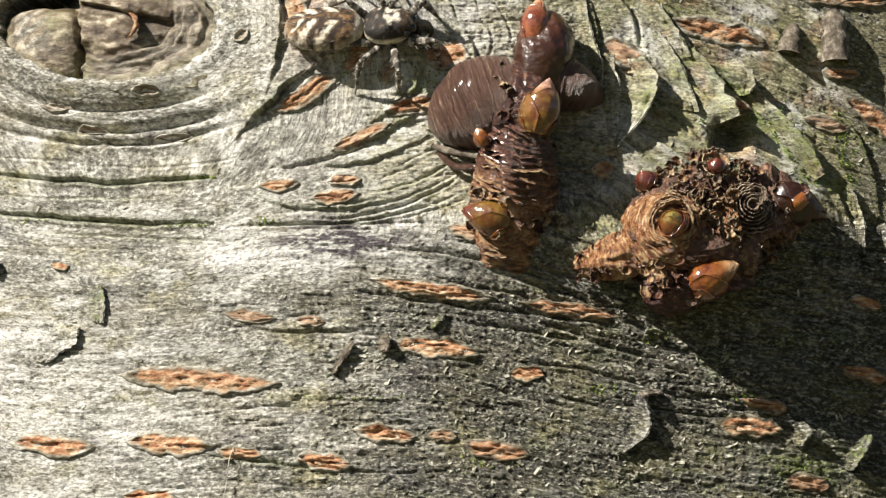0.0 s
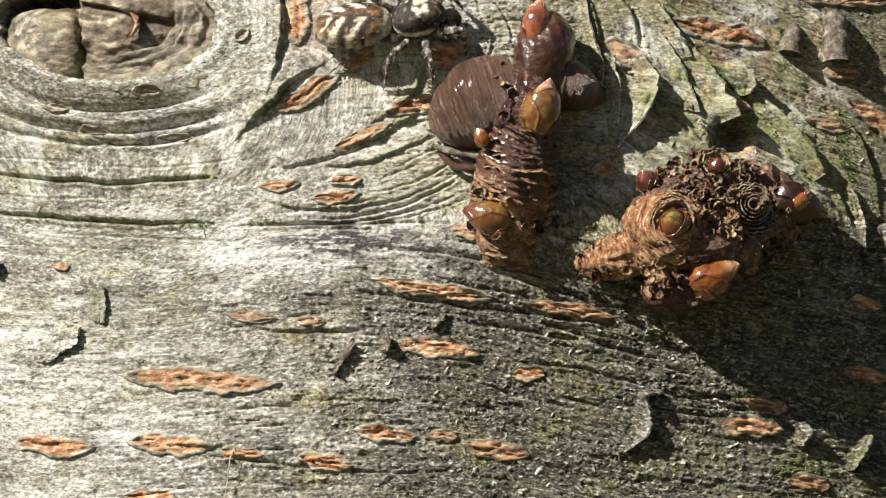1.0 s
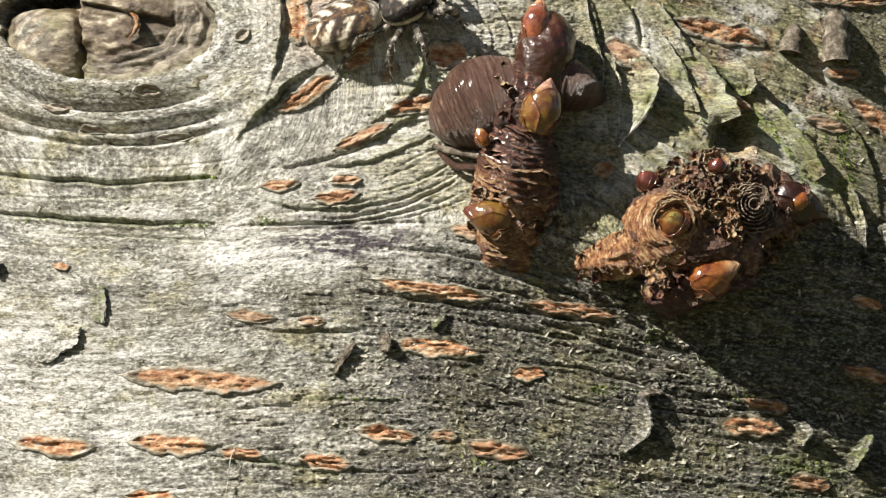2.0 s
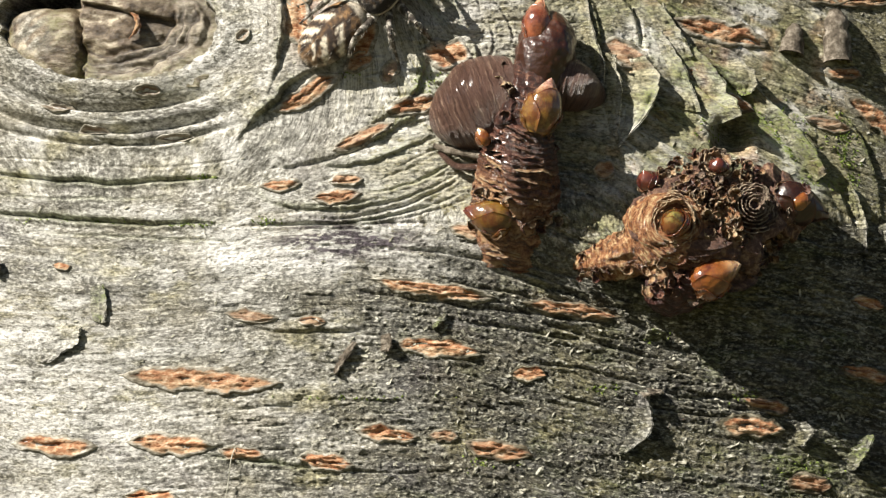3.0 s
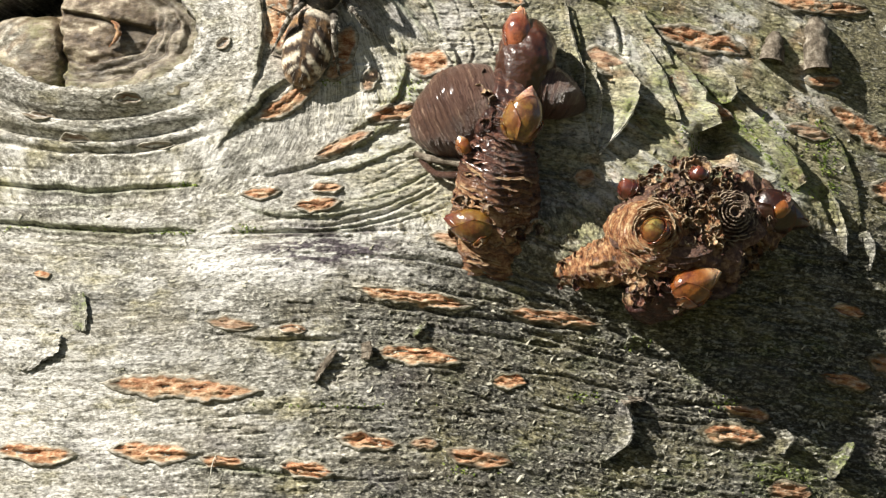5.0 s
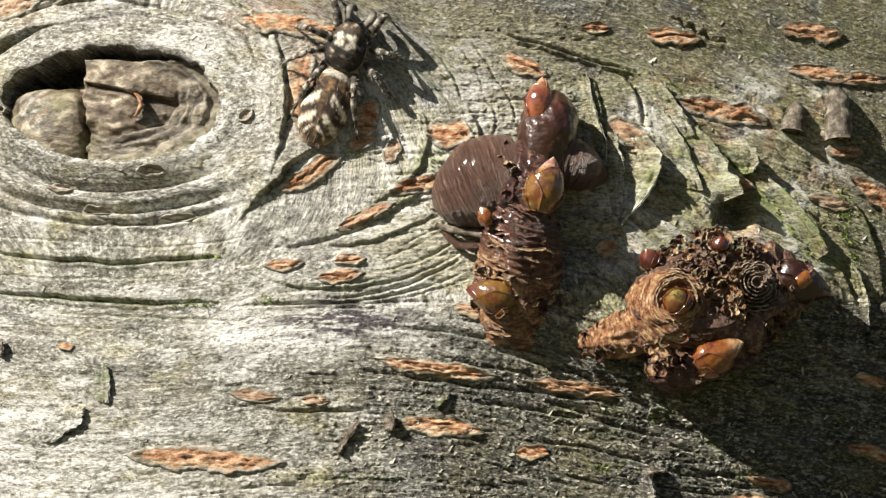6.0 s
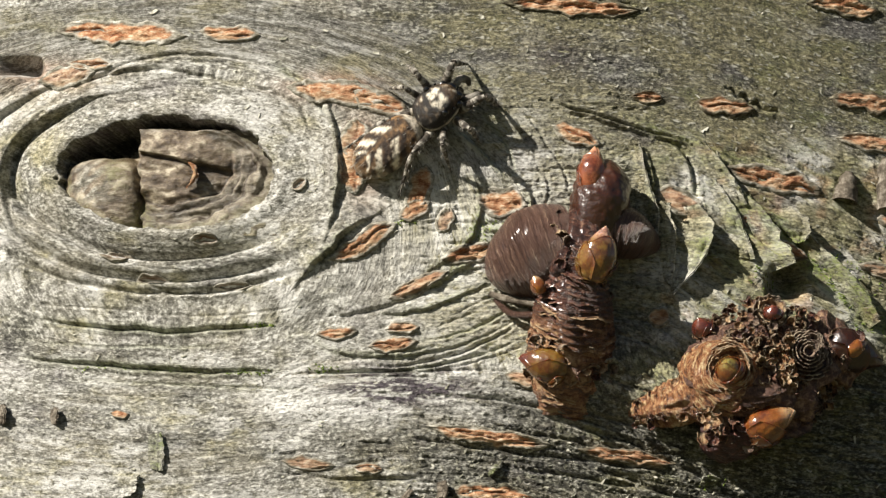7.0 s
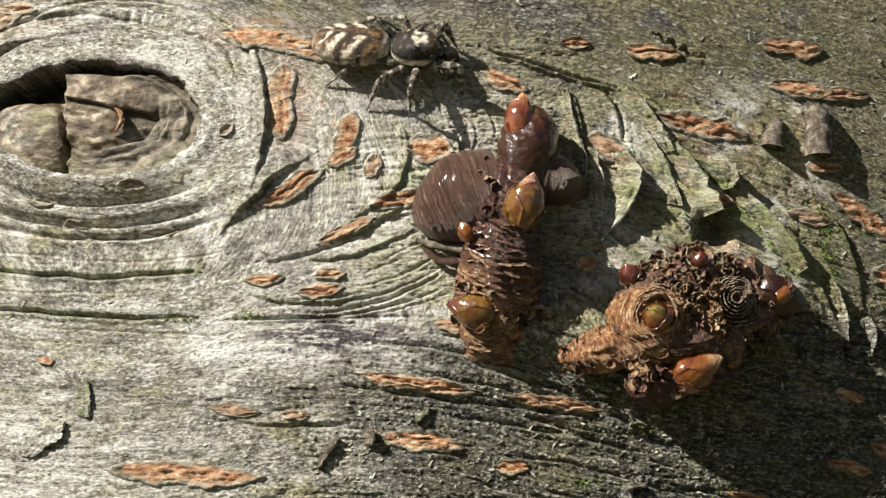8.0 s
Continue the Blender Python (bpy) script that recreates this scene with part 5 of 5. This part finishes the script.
def cluster_spur():
    """The squat spur: a cone of tan rings under a gnarled head of buds, scars and dry husks."""
    body = lathe("spur", TREE, lowered((1215, 462, -25), (1225, 442, 50), (1242, 412, 120), (1252, 396, 175), (1258, 386, 214), (1262, 380, 232)), [84, 96, 112, 112, 88, 36], GNARL, 110, 70, rings(9, 0.12, 43, 0.40), "squat gnarled spur crowded with buds and scars")
    lathe("root_flare", body, lowered((960, 476, -20), (1030, 466, 24), (1090, 456, 80), (1150, 432, 130), (1185, 415, 160)), [10, 26, 38, 50, 58], SPUR_BROWN, 160, 90, rings(13, 0.13, 47, 0.30), "tan scaly flare at the spur's foot")
    lathe("ringed_boss", body, lowered((1172, 418, 130), (1188, 404, 210), (1195, 394, 262), (1196, 391, 274)), [72, 68, 50, 22], SPUR_TAN, 120, 70, rings(10, 0.08, 53, 0.16), "tan boss of concentric scale rings")
    out = Vector(outward(1194).tolist())
    tilt = out + Vector((-0.22, 0, -0.10))
    for i in range(11):
        q = i / 10
        frill(body, W(1178 + 17 * q, 412 - 20 * q, 84 + 72 * q), tilt, 72 - 40 * q, 76 - 40 * q, 9, SCALE_TAN, 40 + i * 2.3, 0.07)
    bud(body, *lowered((1196, 404, 262), (1192, 378, 330)), 25, BUD_GREEN, 0.5, "round green-amber bud", 5, 4)
    bud(body, (1226, 508, 116), (1312, 468, 140), 34, BUD_AMBER, 0.52, "glossy amber bud with a pale tip", 6)
    lathe("scar_disc", body, lowered((1316, 378, 100), (1328, 368, 182), (1333, 363, 206), (1334, 362, 200)), [46, 42, 30, 6], SCAR, 60, 48, rings(5, 0.14, 59, 0.12), "dark spiral bud scar")
    for i in range(7):
        q = i / 6
        frill(body, W(1328 + 6 * q, 368 - 5 * q, 116 + 32 * q), out + Vector((0.15, 0, 0.1)), 44 - 36 * q, 47 - 36 * q, 8, SCALE_GREY, 70 + i * 1.9, 0.09)
    # the darkest bud skin here also stands in for shade on this bud
    bud(body, (1366, 346, 62), (1468, 386, 46), 38, BUD_DARK, 0.5, "dark red bud with shade in its colour", 7)
    bud(body, (1400, 366, 84), (1440, 344, 88), 15, BUD_AMBER, 0.5, "amber bud between dark scales", 8, 3)
    for i in range(2):
        frill(body, W(1268, 294 - i, 98 + 8 * i), out + Vector((0, 0, 0.3)), 28 - 8 * i, 32 - 8 * i, 9, SCALE_TAN if i else SCALE_GREY, 90 + i * 3.1, 0.12)
    bud(body, *lowered((1270, 302, 194), (1272, 280, 222)), 17, BUD_RED, 0.5, "small red bud in an old scar", 10, 3)
    bud(body, *lowered((1152, 332, 160), (1138, 302, 190)), 19, BUD_RED, 0.55, "dark red bud", 11, 4)
    for x, y, h, q, mat, label in ((1274, 388, 226, 36, SPUR_TAN, "tan crumpled knob"), (1262, 424, 214, 30, SPUR_TAN, "tan crumpled knob"), (1196, 492, 190, 44, HUSK, "dark crumpled knob"), (1178, 510, 140, 36, HUSK, "dark crumpled knob")):
        lathe("knob", body, lowered((x + 4, y + 12, h - 90), (x, y, h), (x - 1, y - 4, h + 22)), [q * 1.1, q, q * 0.4], mat, 50, 44, rings(4, 0.14, int(x) % 90, 0.22), label)
    lathe("knob", body, [(1345, 372, 22), (1385, 366, 40), (1410, 358, 54), (1422, 354, 60)], [64, 56, 40, 18], GNARL, 60, 44, rings(4, 0.16, 73, 0.45), "dark crumpled knob")
    rnd = random.Random(8)
    for _ in range(620):
        a, r = rnd.uniform(0, 6.283), rnd.random() ** 0.5
        x, y = 1256 + math.cos(a) * r * 132, 392 + math.sin(a) * r * 124
        if math.hypot(x - 1186, y - 400) < 62 or math.hypot(x - 1272, y - 484) < 44 or math.hypot(x - 1332, y - 364) < 42:
            continue
        husk(body, x, y, 0.56 * (250 - 120 * r ** 2.4) - 26 * (x > 1350), rnd.uniform(0.35, 0.85), rnd, 1.1)
    for _ in range(60):
        husk(body, rnd.uniform(1238, 1304), rnd.uniform(340, 436), 132 + rnd.uniform(-10, 12), rnd.uniform(0.5, 0.95), rnd, 0.8, rnd.choice((1, 5, 6)))
    for _ in range(46):
        husk(body, rnd.uniform(1150, 1238), rnd.uniform(450, 530), 126 + rnd.uniform(-20, 10), rnd.uniform(0.5, 1.0), rnd, 1.3)
    for _ in range(24):
        husk(body, rnd.uniform(1345, 1420), rnd.uniform(330, 395), 70 + rnd.uniform(-10, 16), rnd.uniform(0.5, 0.95), rnd, 1.3)
    for _ in range(80):
        q = rnd.random()
        husk(body, 1020 + 130 * q, 462 + rnd.uniform(-22, 40) - 28 * q, 30 + 72 * q, rnd.uniform(0.35, 0.75), rnd, 0.8)
    return body


def silk():
    v, f, _s = tube([Vector(on_bark([x], [y], [up])[0].tolist()) for x, y, up in ((417, 792, 3), (412, 815, 14), (407, 850, 15), (400, 892, 5))], [0.9 * U] * 4, 20, 6)
    return child("silk_thread", mesh_from("silk_thread", v, f, [SCURF]), TREE, "fine pale silk thread")


silk()


def roll(x0, y0, x1, y1, h, r0, r1, label):
    """A rolled-up strip of bark or broken stub, open at its lower end."""
    n, m = 14, 26
    s, a = np.meshgrid(np.linspace(0, 1, n), np.linspace(-2.9, 2.9, m), indexing="ij")
    c = np.stack([place(x0 + (x1 - x0) * v, y0 + (y1 - y0) * v, h) for v in np.linspace(0, 1, n)])
    ax = c[-1] - c[0]
    ax /= np.linalg.norm(ax)
    out = outward((x0 + x1) / 2)
    side = np.cross(ax, out)
    r = (r0 + (r1 - r0) * s) * (1 + 0.10 * fbm(a * 1.5, s * 4, 3, int(x0)) - 0.22 * bell(s, 0.42, 0.07) + 0.06 * bell(s, 0.55, 0.1)) * (1 - 0.55 * step(0.25, 0.0, s))
    p = c[:, None] + (side * np.sin(a)[..., None] + out * np.cos(a)[..., None]) * (r * U)[..., None]
    v, f = sheet(p, 4 * U)
    return child("dead_stub", mesh_from("dead_stub", v, f, [STUB]), TREE, label)


fruit_spur()
cluster_spur()
roll(1478, 18, 1483, 110, 14, 19, 25, "hollow grey stub of a dead shoot")
roll(1408, 44, 1400, 96, 9, 12, 22, "ragged brown stub of a dead shoot")


# ---- jumping spider ----
def coat_material(name, stops, rough=0.6, spec=0.35, scale=5200):
    """Short scale hairs: three tones picked by the attributes white and brown over black."""
    k = Nodes(name, rough, spec)
    fine = k.noise(scale, 6, 0.75)
    black, brown, white = stops
    c = k.mix(k.mul(k.attr("brown"), k.ramp(fine, (0.3, (0.35,) * 3), (0.55, (1, 1, 1)))), k.ramp(fine, (0.4, black), (0.7, tuple(v * 2.5 for v in black))), k.ramp(fine, (0.35, tuple(v * 0.45 for v in brown)), (0.65, brown)))
    c = k.mix(k.mul(k.attr("white"), k.ramp(fine, (0.34, (0.3,) * 3), (0.46, (1, 1, 1)))), c, k.ramp(fine, (0.40, tuple(v * 0.6 for v in white)), (0.55, white)))
    k.colour(c)
    k.bump(fine, 4.0, 0.9)
    return k.m


ABDOMEN = coat_material("abdomen_coat", ((0.016, 0.009, 0.005), (0.30, 0.17, 0.07), (0.78, 0.71, 0.57)))
CARAPACE = coat_material("carapace_coat", ((0.005, 0.004, 0.003), (0.17, 0.10, 0.045), (0.80, 0.74, 0.60)), 0.42, 0.4)
LEG = coat_material("leg_coat", ((0.016, 0.013, 0.010), (0.115, 0.092, 0.066), (0.55, 0.52, 0.45)), 0.55)
EYE_GLASS = plain("eye", (0.004,) * 3, (0.006,) * 3, (0.01,) * 3, 800, 0.06, 0.8, 0.0).m


def blob(shape, n=40, m=48):
    """A closed round body from shape(u, v): u from front to rear, v round it."""
    u, v = np.meshgrid(np.linspace(0.0, 1.0, n), np.linspace(0, 2 * np.pi, m, endpoint=False), indexing="ij")
    p = shape(u, v)
    return p.reshape(-1, 3), [tuple(reversed(f)) for f in grid_faces(n, m, True)]


def spider():
    root = new("jumping_spider")
    tagged(root, "small zebra-striped jumping spider walking over the bark", "spider")

    # abdomen: plump oval, brown with white chevrons
    def oval(u, v):
        a = u * np.pi
        r = np.sin(a) ** 0.82
        x = -66 + 71 * np.cos(a)
        fat = 1 + 0.07 * np.cos(a + 0.9)
        y = 47 * r * np.sin(v) * fat
        z = 53 + 36 * r * np.cos(v) * fat - 8 * (1 - np.cos(a)) * 0.4
        return np.stack([x, y, z], -1)

    v, f = blob(oval, 56, 64)
    x, y, z = v[:, 0] + 66, np.abs(v[:, 1]), v[:, 2] - 54
    lump = fbm(v[:, 0] / 7, v[:, 1] / 7, 3, 101)
    q = x + 0.85 * y - 8 + 5 * lump
    white = np.zeros_like(x)
    for at, wide, near, far in ((22, 9, 10, 40), (-16, 8.5, 8, 34), (-42, 5, 3, 16)):
        white = np.maximum(white, bell(q, at, wide) * step(near - 5, near + 3, y) * (1 - step(far, far + 8, y)))
    white = np.maximum(step(0.3, 0.75, white + 0.55 * lump), step(53, 60, x + 0.62 * np.clip(y - 22, 0, 60) + 4 * lump) * 0.7)
    white = np.maximum(white, 0.5 * step(14, -10, z) * step(0.0, 0.35, 0.25 + lump))
    brown = np.clip(0.6 + 1.1 * lump - 1.0 * bell(q, 41, 8) * step(8, 16, y) - 1.0 * bell(q, 3, 8) * step(8, 16, y) - 0.7 * bell(q, -33, 6) - 0.5 * bell(y, 8, 5), 0, 1)
    v = v + np.stack([0 * lump, 0 * lump, 0.8 * lump], -1)
    abdomen = child("abdomen", mesh_from("abdomen", v * U, f, [ABDOMEN], attrs={"white": np.clip(white, 0, 1), "brown": brown}), root, "brown abdomen with white chevrons")
    fur = []
    rnd = random.Random(77)
    for _ in range(130):
        a, b = rnd.uniform(0.35, 2.9), rnd.uniform(0, 6.283)
        p = oval(np.array(a / math.pi), np.array(b))
        d = Vector(((p[0] + 66) / 71 - 0.9, p[1] / 47, (p[2] - 54) / 42)).normalized()
        p = Vector(p.tolist())
        hv, hf, _s = tube([(p - d) * U, (p + d * 3 - Vector((2, 0, 0))) * U, (p + d * rnd.uniform(3, 5) - Vector((5, 0, 0))) * U], [0.5 * U, 0.4 * U, 0.12 * U], 3, 4, None, (0.3, 0.5, 0.8))
        fur.append((hv, hf))
    hv, hf = joined(fur)
    tagged(child("bristles", mesh_from("bristles", hv, hf, [LEG], attrs={"white": [0.6] * len(hv), "brown": [1.0] * len(hv)}), abdomen, "short pale bristles"), kind="stuff")
    w, g, _s = tube([(-124 * U, 0, 46 * U), (-132 * U, 0, 42 * U), (-140 * U, 0, 38 * U)], [9 * U, 7 * U, 2 * U], 6, 10, None, (0, 0, 1))
    child("spinneret", mesh_from("spinneret", w, g, [LEG], attrs={"white": [0.1] * len(w), "brown": [0.6] * len(w)}), abdomen)

    # carapace: boxy and high in front, black and bronze with white patch and white rim
    def shell(u, v):
        a = u * np.pi
        r = np.sin(a) ** 0.72
        x = 50 + 45 * np.cos(a)
        wide = 36 * (1 - 0.16 * np.cos(a))
        tall = 33 + 6 * np.cos(a)
        up = np.cos(v)
        return np.stack([x, wide * r * np.sign(np.sin(v)) * np.abs(np.sin(v)) ** 0.85, 56 + tall * r * np.sign(up) * np.abs(up) ** 0.8 * np.where(up < 0, 0.72, 1)], -1)

    v, f = blob(shell, 48, 60)
    x, y, z = v[:, 0] - 52, np.abs(v[:, 1]), v[:, 2] - 56
    lump = fbm(v[:, 0] / 6, v[:, 1] / 6, 3, 111)
    dot = np.exp(-(((x - 6) / 6) ** 2 + (y / 6) ** 2))
    patch = np.exp(-(((x - 2) / 13) ** 2 + ((y - 12) / 8) ** 2)) + 0.8 * np.exp(-(((x - 15) / 8) ** 2 + (y / 14) ** 2))
    white = np.where(z > 6, step(0.35, 0.85, patch + 0.9 * lump), 0)
    white = np.maximum(white, step(0.4, 0.65, bell(z + 0.06 * x, -5, 8) + 0.15 * lump) * (1 - step(20, 40, x)))
    white = np.maximum(white, 0.6 * step(22, 40, x) * step(0.0, 0.4, lump))
    white = np.clip(white, 0, 1) * (1 - step(0.35, 0.6, dot))
    brown = np.clip(0.45 * step(0.0, 0.4, lump) * step(14, 24, z) + 0.6 * step(10, 34, x) * step(8, 18, z), 0, 1)
    head = child("carapace", mesh_from("carapace", v * U, f, [CARAPACE], attrs={"white": np.clip(white, 0, 1), "brown": brown}), root, "black and bronze carapace with white patch and rim")
    for ex, ey, ez, er in ((90, 10, 62, 10), (90, -10, 62, 10), (82, 25, 64, 6.5), (82, -25, 64, 6.5), (52, 29, 80, 6), (52, -29, 80, 6), (70, 30, 73, 2.5), (70, -30, 73, 2.5)):
        ev, ef = blob(lambda u, a, c=(ex, ey, ez), r=er: np.stack([c[0] + r * np.cos(u * np.pi), c[1] + r * np.sin(u * np.pi) * np.sin(a), c[2] + r * np.sin(u * np.pi) * np.cos(a)], -1), 12, 16)
        child("eye", mesh_from("eye", ev * U, ef, [EYE_GLASS]), head, "glossy black eye")
    for sgn in (1, -1):
        pv, pf, ps = tube([Vector(p) * U for p in ((92, sgn * 14, 44), (112, sgn * 22, 42), (122, sgn * 19, 28), (120, sgn * 15, 14))], [6 * U, 7.5 * U, 6.5 * U, 3.5 * U], 16, 12, lambda s, a: 1 + 0.12 * vnoise(a * 3, s * 20, 5), (0, 1, 0.2))
        child("pedipalp", mesh_from("pedipalp", pv, pf, [LEG], attrs={"white": np.clip(0.45 * bell(ps, 0.3, 0.2), 0, 1), "brown": ps * 0 + 0.5}), head, "pale-haired feeler")
        jv, jf, js = tube([Vector(p) * U for p in ((94, sgn * 9, 44), (99, sgn * 10, 28), (97, sgn * 8, 16))], [8 * U, 8 * U, 4 * U], 10, 12, None, (0, 1, 0.2))
        child("jaw", mesh_from("jaw", jv, jf, [CARAPACE], attrs={"white": js * 0, "brown": js * 0.3}), head)
    bv, bf, bs = tube([Vector(p) * U for p in ((6, 0, 48), (-4, 0, 50), (-12, 0, 52))], [12 * U, 9 * U, 12 * U], 6, 12, None, (0, 0, 1))
    child("waist", mesh_from("waist", bv, bf, [LEG], attrs={"white": bs * 0, "brown": bs * 0 + 0.3}), root)
    return root


def hairs(pieces, a, b, r, count, rnd):
    """Stiff bristles along a limb from a to b."""
    for _ in range(count):
        s, t = rnd.random(), rnd.uniform(0, 6.283)
        p = Vector(a).lerp(Vector(b), s)
        d = Vector((rnd.uniform(0.2, 0.8), math.cos(t), math.sin(t))).normalized()
        v, f, _s = tube([(p + d * r * 0.8) * U, (p + d * (r + 4)) * U, (p + d * (r + rnd.uniform(6, 10)) + Vector((3, 0, 0))) * U], [0.7 * U, 0.5 * U, 0.15 * U], 3, 4, None, (0.3, 0.5, 0.8))
        pieces.append((v, f))


def limb(name, length, radii, bands, parent, seed, label=""):
    """One rigid stretch of a leg along its own x axis, banded dark and white, with bristles."""
    n = len(radii)
    pts = [Vector((length * i / (n - 1), 0, 0)) * U for i in range(n)]
    v, f, s = tube(pts, [r * U for r in radii], 30, 14, lambda s, a: 1 + 0.07 * vnoise(a * 2.5, s * 18, seed), (0, 0, 1))
    lump = fbm(s * 22, np.arange(len(s)) * 0.37, 2, seed)
    white = np.zeros_like(s)
    for at, wide in bands:
        white = np.maximum(white, bell(s, at, wide))
    white = np.clip(0.8 * step(0.4, 1.0, white + 0.6 * lump) + 0.15 * step(0.1, 0.6, lump), 0, 1)
    pieces = [(v, f)]
    hairs(pieces, (length * 0.05, 0, 0), (length * 0.9, 0, 0), min(radii[1:-1]), 26, random.Random(seed))
    vv, ff = joined(pieces)
    extra = len(vv) - len(v)
    me = mesh_from(name, vv, ff, [LEG], attrs={"white": np.concatenate([white, np.full(extra, 0.5)]), "brown": np.concatenate([0.5 + 0.5 * lump, np.full(extra, 0.3)])})
    ob = new(name, me)
    ob.parent = parent
    return tagged(ob, label)


SPIDER = spider()
# hip (forward, left, up), home of the foot (forward, left), lengths of upper and lower leg, thickness
LEG_PLAN = [
    ((72, 24, 40), (142, 50), 62, 70, 8.6),
    ((58, 26, 38), (70, 108), 62, 74, 7.4),
    ((42, 26, 38), (-8, 108), 60, 74, 6.6),
    ((28, 22, 38), (-104, 66), 78, 92, 7.0),
]
LEGS = []
# two-link legs, right and left alike
for number, (hip, foot, upper, lower, fat) in enumerate(LEG_PLAN):
    for sgn in (1, -1):
        top = limb("leg", upper, [fat * 0.5, fat * 0.95, fat * 1.05, fat * 0.95, fat * 0.85, fat * 0.8, fat * 0.35], [(0.30, 0.10), (0.70, 0.10), (0.97, 0.07)], SPIDER, 200 + number * 2 + sgn, "hairy grey leg banded black and white")
        low = limb("lower_leg", lower, [fat * 0.5, fat * 0.8, fat * 0.76, fat * 0.6, fat * 0.45, fat * 0.34, fat * 0.28, fat * 0.1], [(0.12, 0.10), (0.45, 0.09), (0.75, 0.08)], top, 220 + number * 2 + sgn)
        LEGS.append((top, low, Vector((hip[0], hip[1] * sgn, hip[2])), (foot[0], foot[1] * sgn), upper, lower, number))

# seconds, plan places of the abdomen's and the carapace's middle, degrees of roll and of rearing up
TRACK = [
    (0.0, 582, 47, 708, 48, 32, 0), (0.3, 595, 44, 723, 42, 32, 0), (0.6, 618, 43, 741, 35, 30, 0), (0.9, 631, 41, 748, 31, 30, 0), (1.2, 639, 42, 760, 36, 30, 0),
    (1.5, 613, 37, 731, 23, 27, 0), (1.7, 618, 34, 729, 17, 27, 1), (2.2, 614, 44, 726, 2, 22, 2), (2.8, 594, 54, 711, -22, 14, 4), (3.0, 580, 66, 699, -31, 11, 5), (3.2, 580, 74, 680, -33, 8, 6),
    (3.5, 578, 82, 657, -36, 5, 6), (4.0, 582, 83, 649, -44, 3, 7), (4.2, 585, 84, 641, -48, 0, 8), (4.8, 581, 78, 623, -57, 0, 8), (5.3, 579, 74, 615, -61, 0, 8), (5.5, 580, 74, 616, -62, 0, 8),
    (5.8, 570, 63, 619, -76, 0, 8), (6.0, 570, 58, 624, -78, 0, 8), (6.3, 568, 54, 631, -80, 0, 7), (6.5, 572, 39, 644, -84, 0, 6), (6.8, 578, 12, 670, -86, 5, 5), (7.0, 584, -3, 696, -86, 11, 4), (7.2, 584, -26, 694, -87, 19, 2),
    (7.35, 586, -60, 700, -88, 30, 0), (7.5, 596, -67, 711, -77, 35, 0), (7.8, 623, -92, 736, -86, 35, 0), (8.0, 663, -94, 775, -81, 35, 0),
]


def spider_pose(t):
    cols = list(zip(*TRACK))
    ax, ay, bx, by, roll_by, rear = (float(np.interp(t, cols[0], c)) for c in cols[1:])
    mx, my = (ax + bx) / 2, (ay + by) / 2 + 58 * ST
    out = Vector(outward(mx).tolist())
    right = Vector((-out.y, out.x, 0)).normalized()
    ahead = (right * (bx - ax) + Vector((0, 0, 1)) * (ay - by) / CT).normalized()
    ahead = (ahead - out * ahead.dot(out)).normalized()
    left = out.cross(ahead)
    around = np.array([(mx + i * 50, my + j * 50) for i in (-1, 0, 1) for j in (-1, 0, 1)])
    high = float(np.mean(relief(around[:, 0], around[:, 1]).clip(-25, 40)))
    m = Matrix((ahead, left, out)).transposed().to_4x4()
    m.translation = Vector(place(mx, my).tolist()) + out * (high - 20) * U
    turn = pose(0, 0, 0, -roll_by, -rear, 0)
    return m @ Matrix.Translation((0, 0, 58 * U)) @ turn @ Matrix.Translation((0, 0, -58 * U))


def bark_point(p):
    """The plan place under a world point, set on the bark."""
    px, py = plan(np.array([p.x / U]), np.array([(p.z - BASE_Z) / U]))
    return Vector(on_bark(px, py, np.array([1.0]))[0].tolist())


def leg_poses(hip, foot, upper, lower):
    """Two-link reach from hip to foot in the spider's space: poses of the upper leg and, in its space, of the lower."""
    way = foot - hip
    d = min(way.length, (upper + lower) * 0.995 * U)
    d = max(d, abs(upper - lower) * 1.1 * U)
    way.normalize()
    a, b = upper * U, lower * U
    ca = (a * a + d * d - b * b) / (2 * a * d)
    lift = (Vector((0, 0, 1)) - way * way.z).normalized()
    knee = hip + way * (a * ca) + lift * (a * math.sqrt(max(1 - ca * ca, 0)))
    end = hip + way * d

    def basis(p, q):
        x = (q - p).normalized()
        y = x.cross(lift - x * lift.dot(x)).normalized() * -1
        z = x.cross(y)
        m = Matrix((x, y, z)).transposed().to_4x4()
        m.translation = p
        return m

    m1 = basis(hip, knee)
    return m1, m1.inverted() @ basis(knee, end)


def motions():
    times = [round(0.1 * i, 1) for i in range(81)]
    poses = [spider_pose(t) for t in times]
    walk(SPIDER, list(zip(times, poses)))
    for index, (top, low, hip, home, upper, lower, number) in enumerate(LEGS):
        rows_top, rows_low = [], []
        planted, wait = None, (index * 3) % 4
        for t, m in zip(times, poses):
            want = bark_point(m @ (Vector((home[0], home[1], 10)) * U))
            if planted is None:
                planted = want
            gap = (planted - want).length / U
            wait -= 1
            if gap > 34 or (gap > 14 and wait <= 0):
                planted = want
                wait = 4
            foot = m.inverted() @ planted
            m1, m2 = leg_poses(hip * U, foot, upper, lower)
            rows_top.append((t, m1))
            rows_low.append((t, m2))
        walk(top, rows_top)
        walk(low, rows_low)


motions()
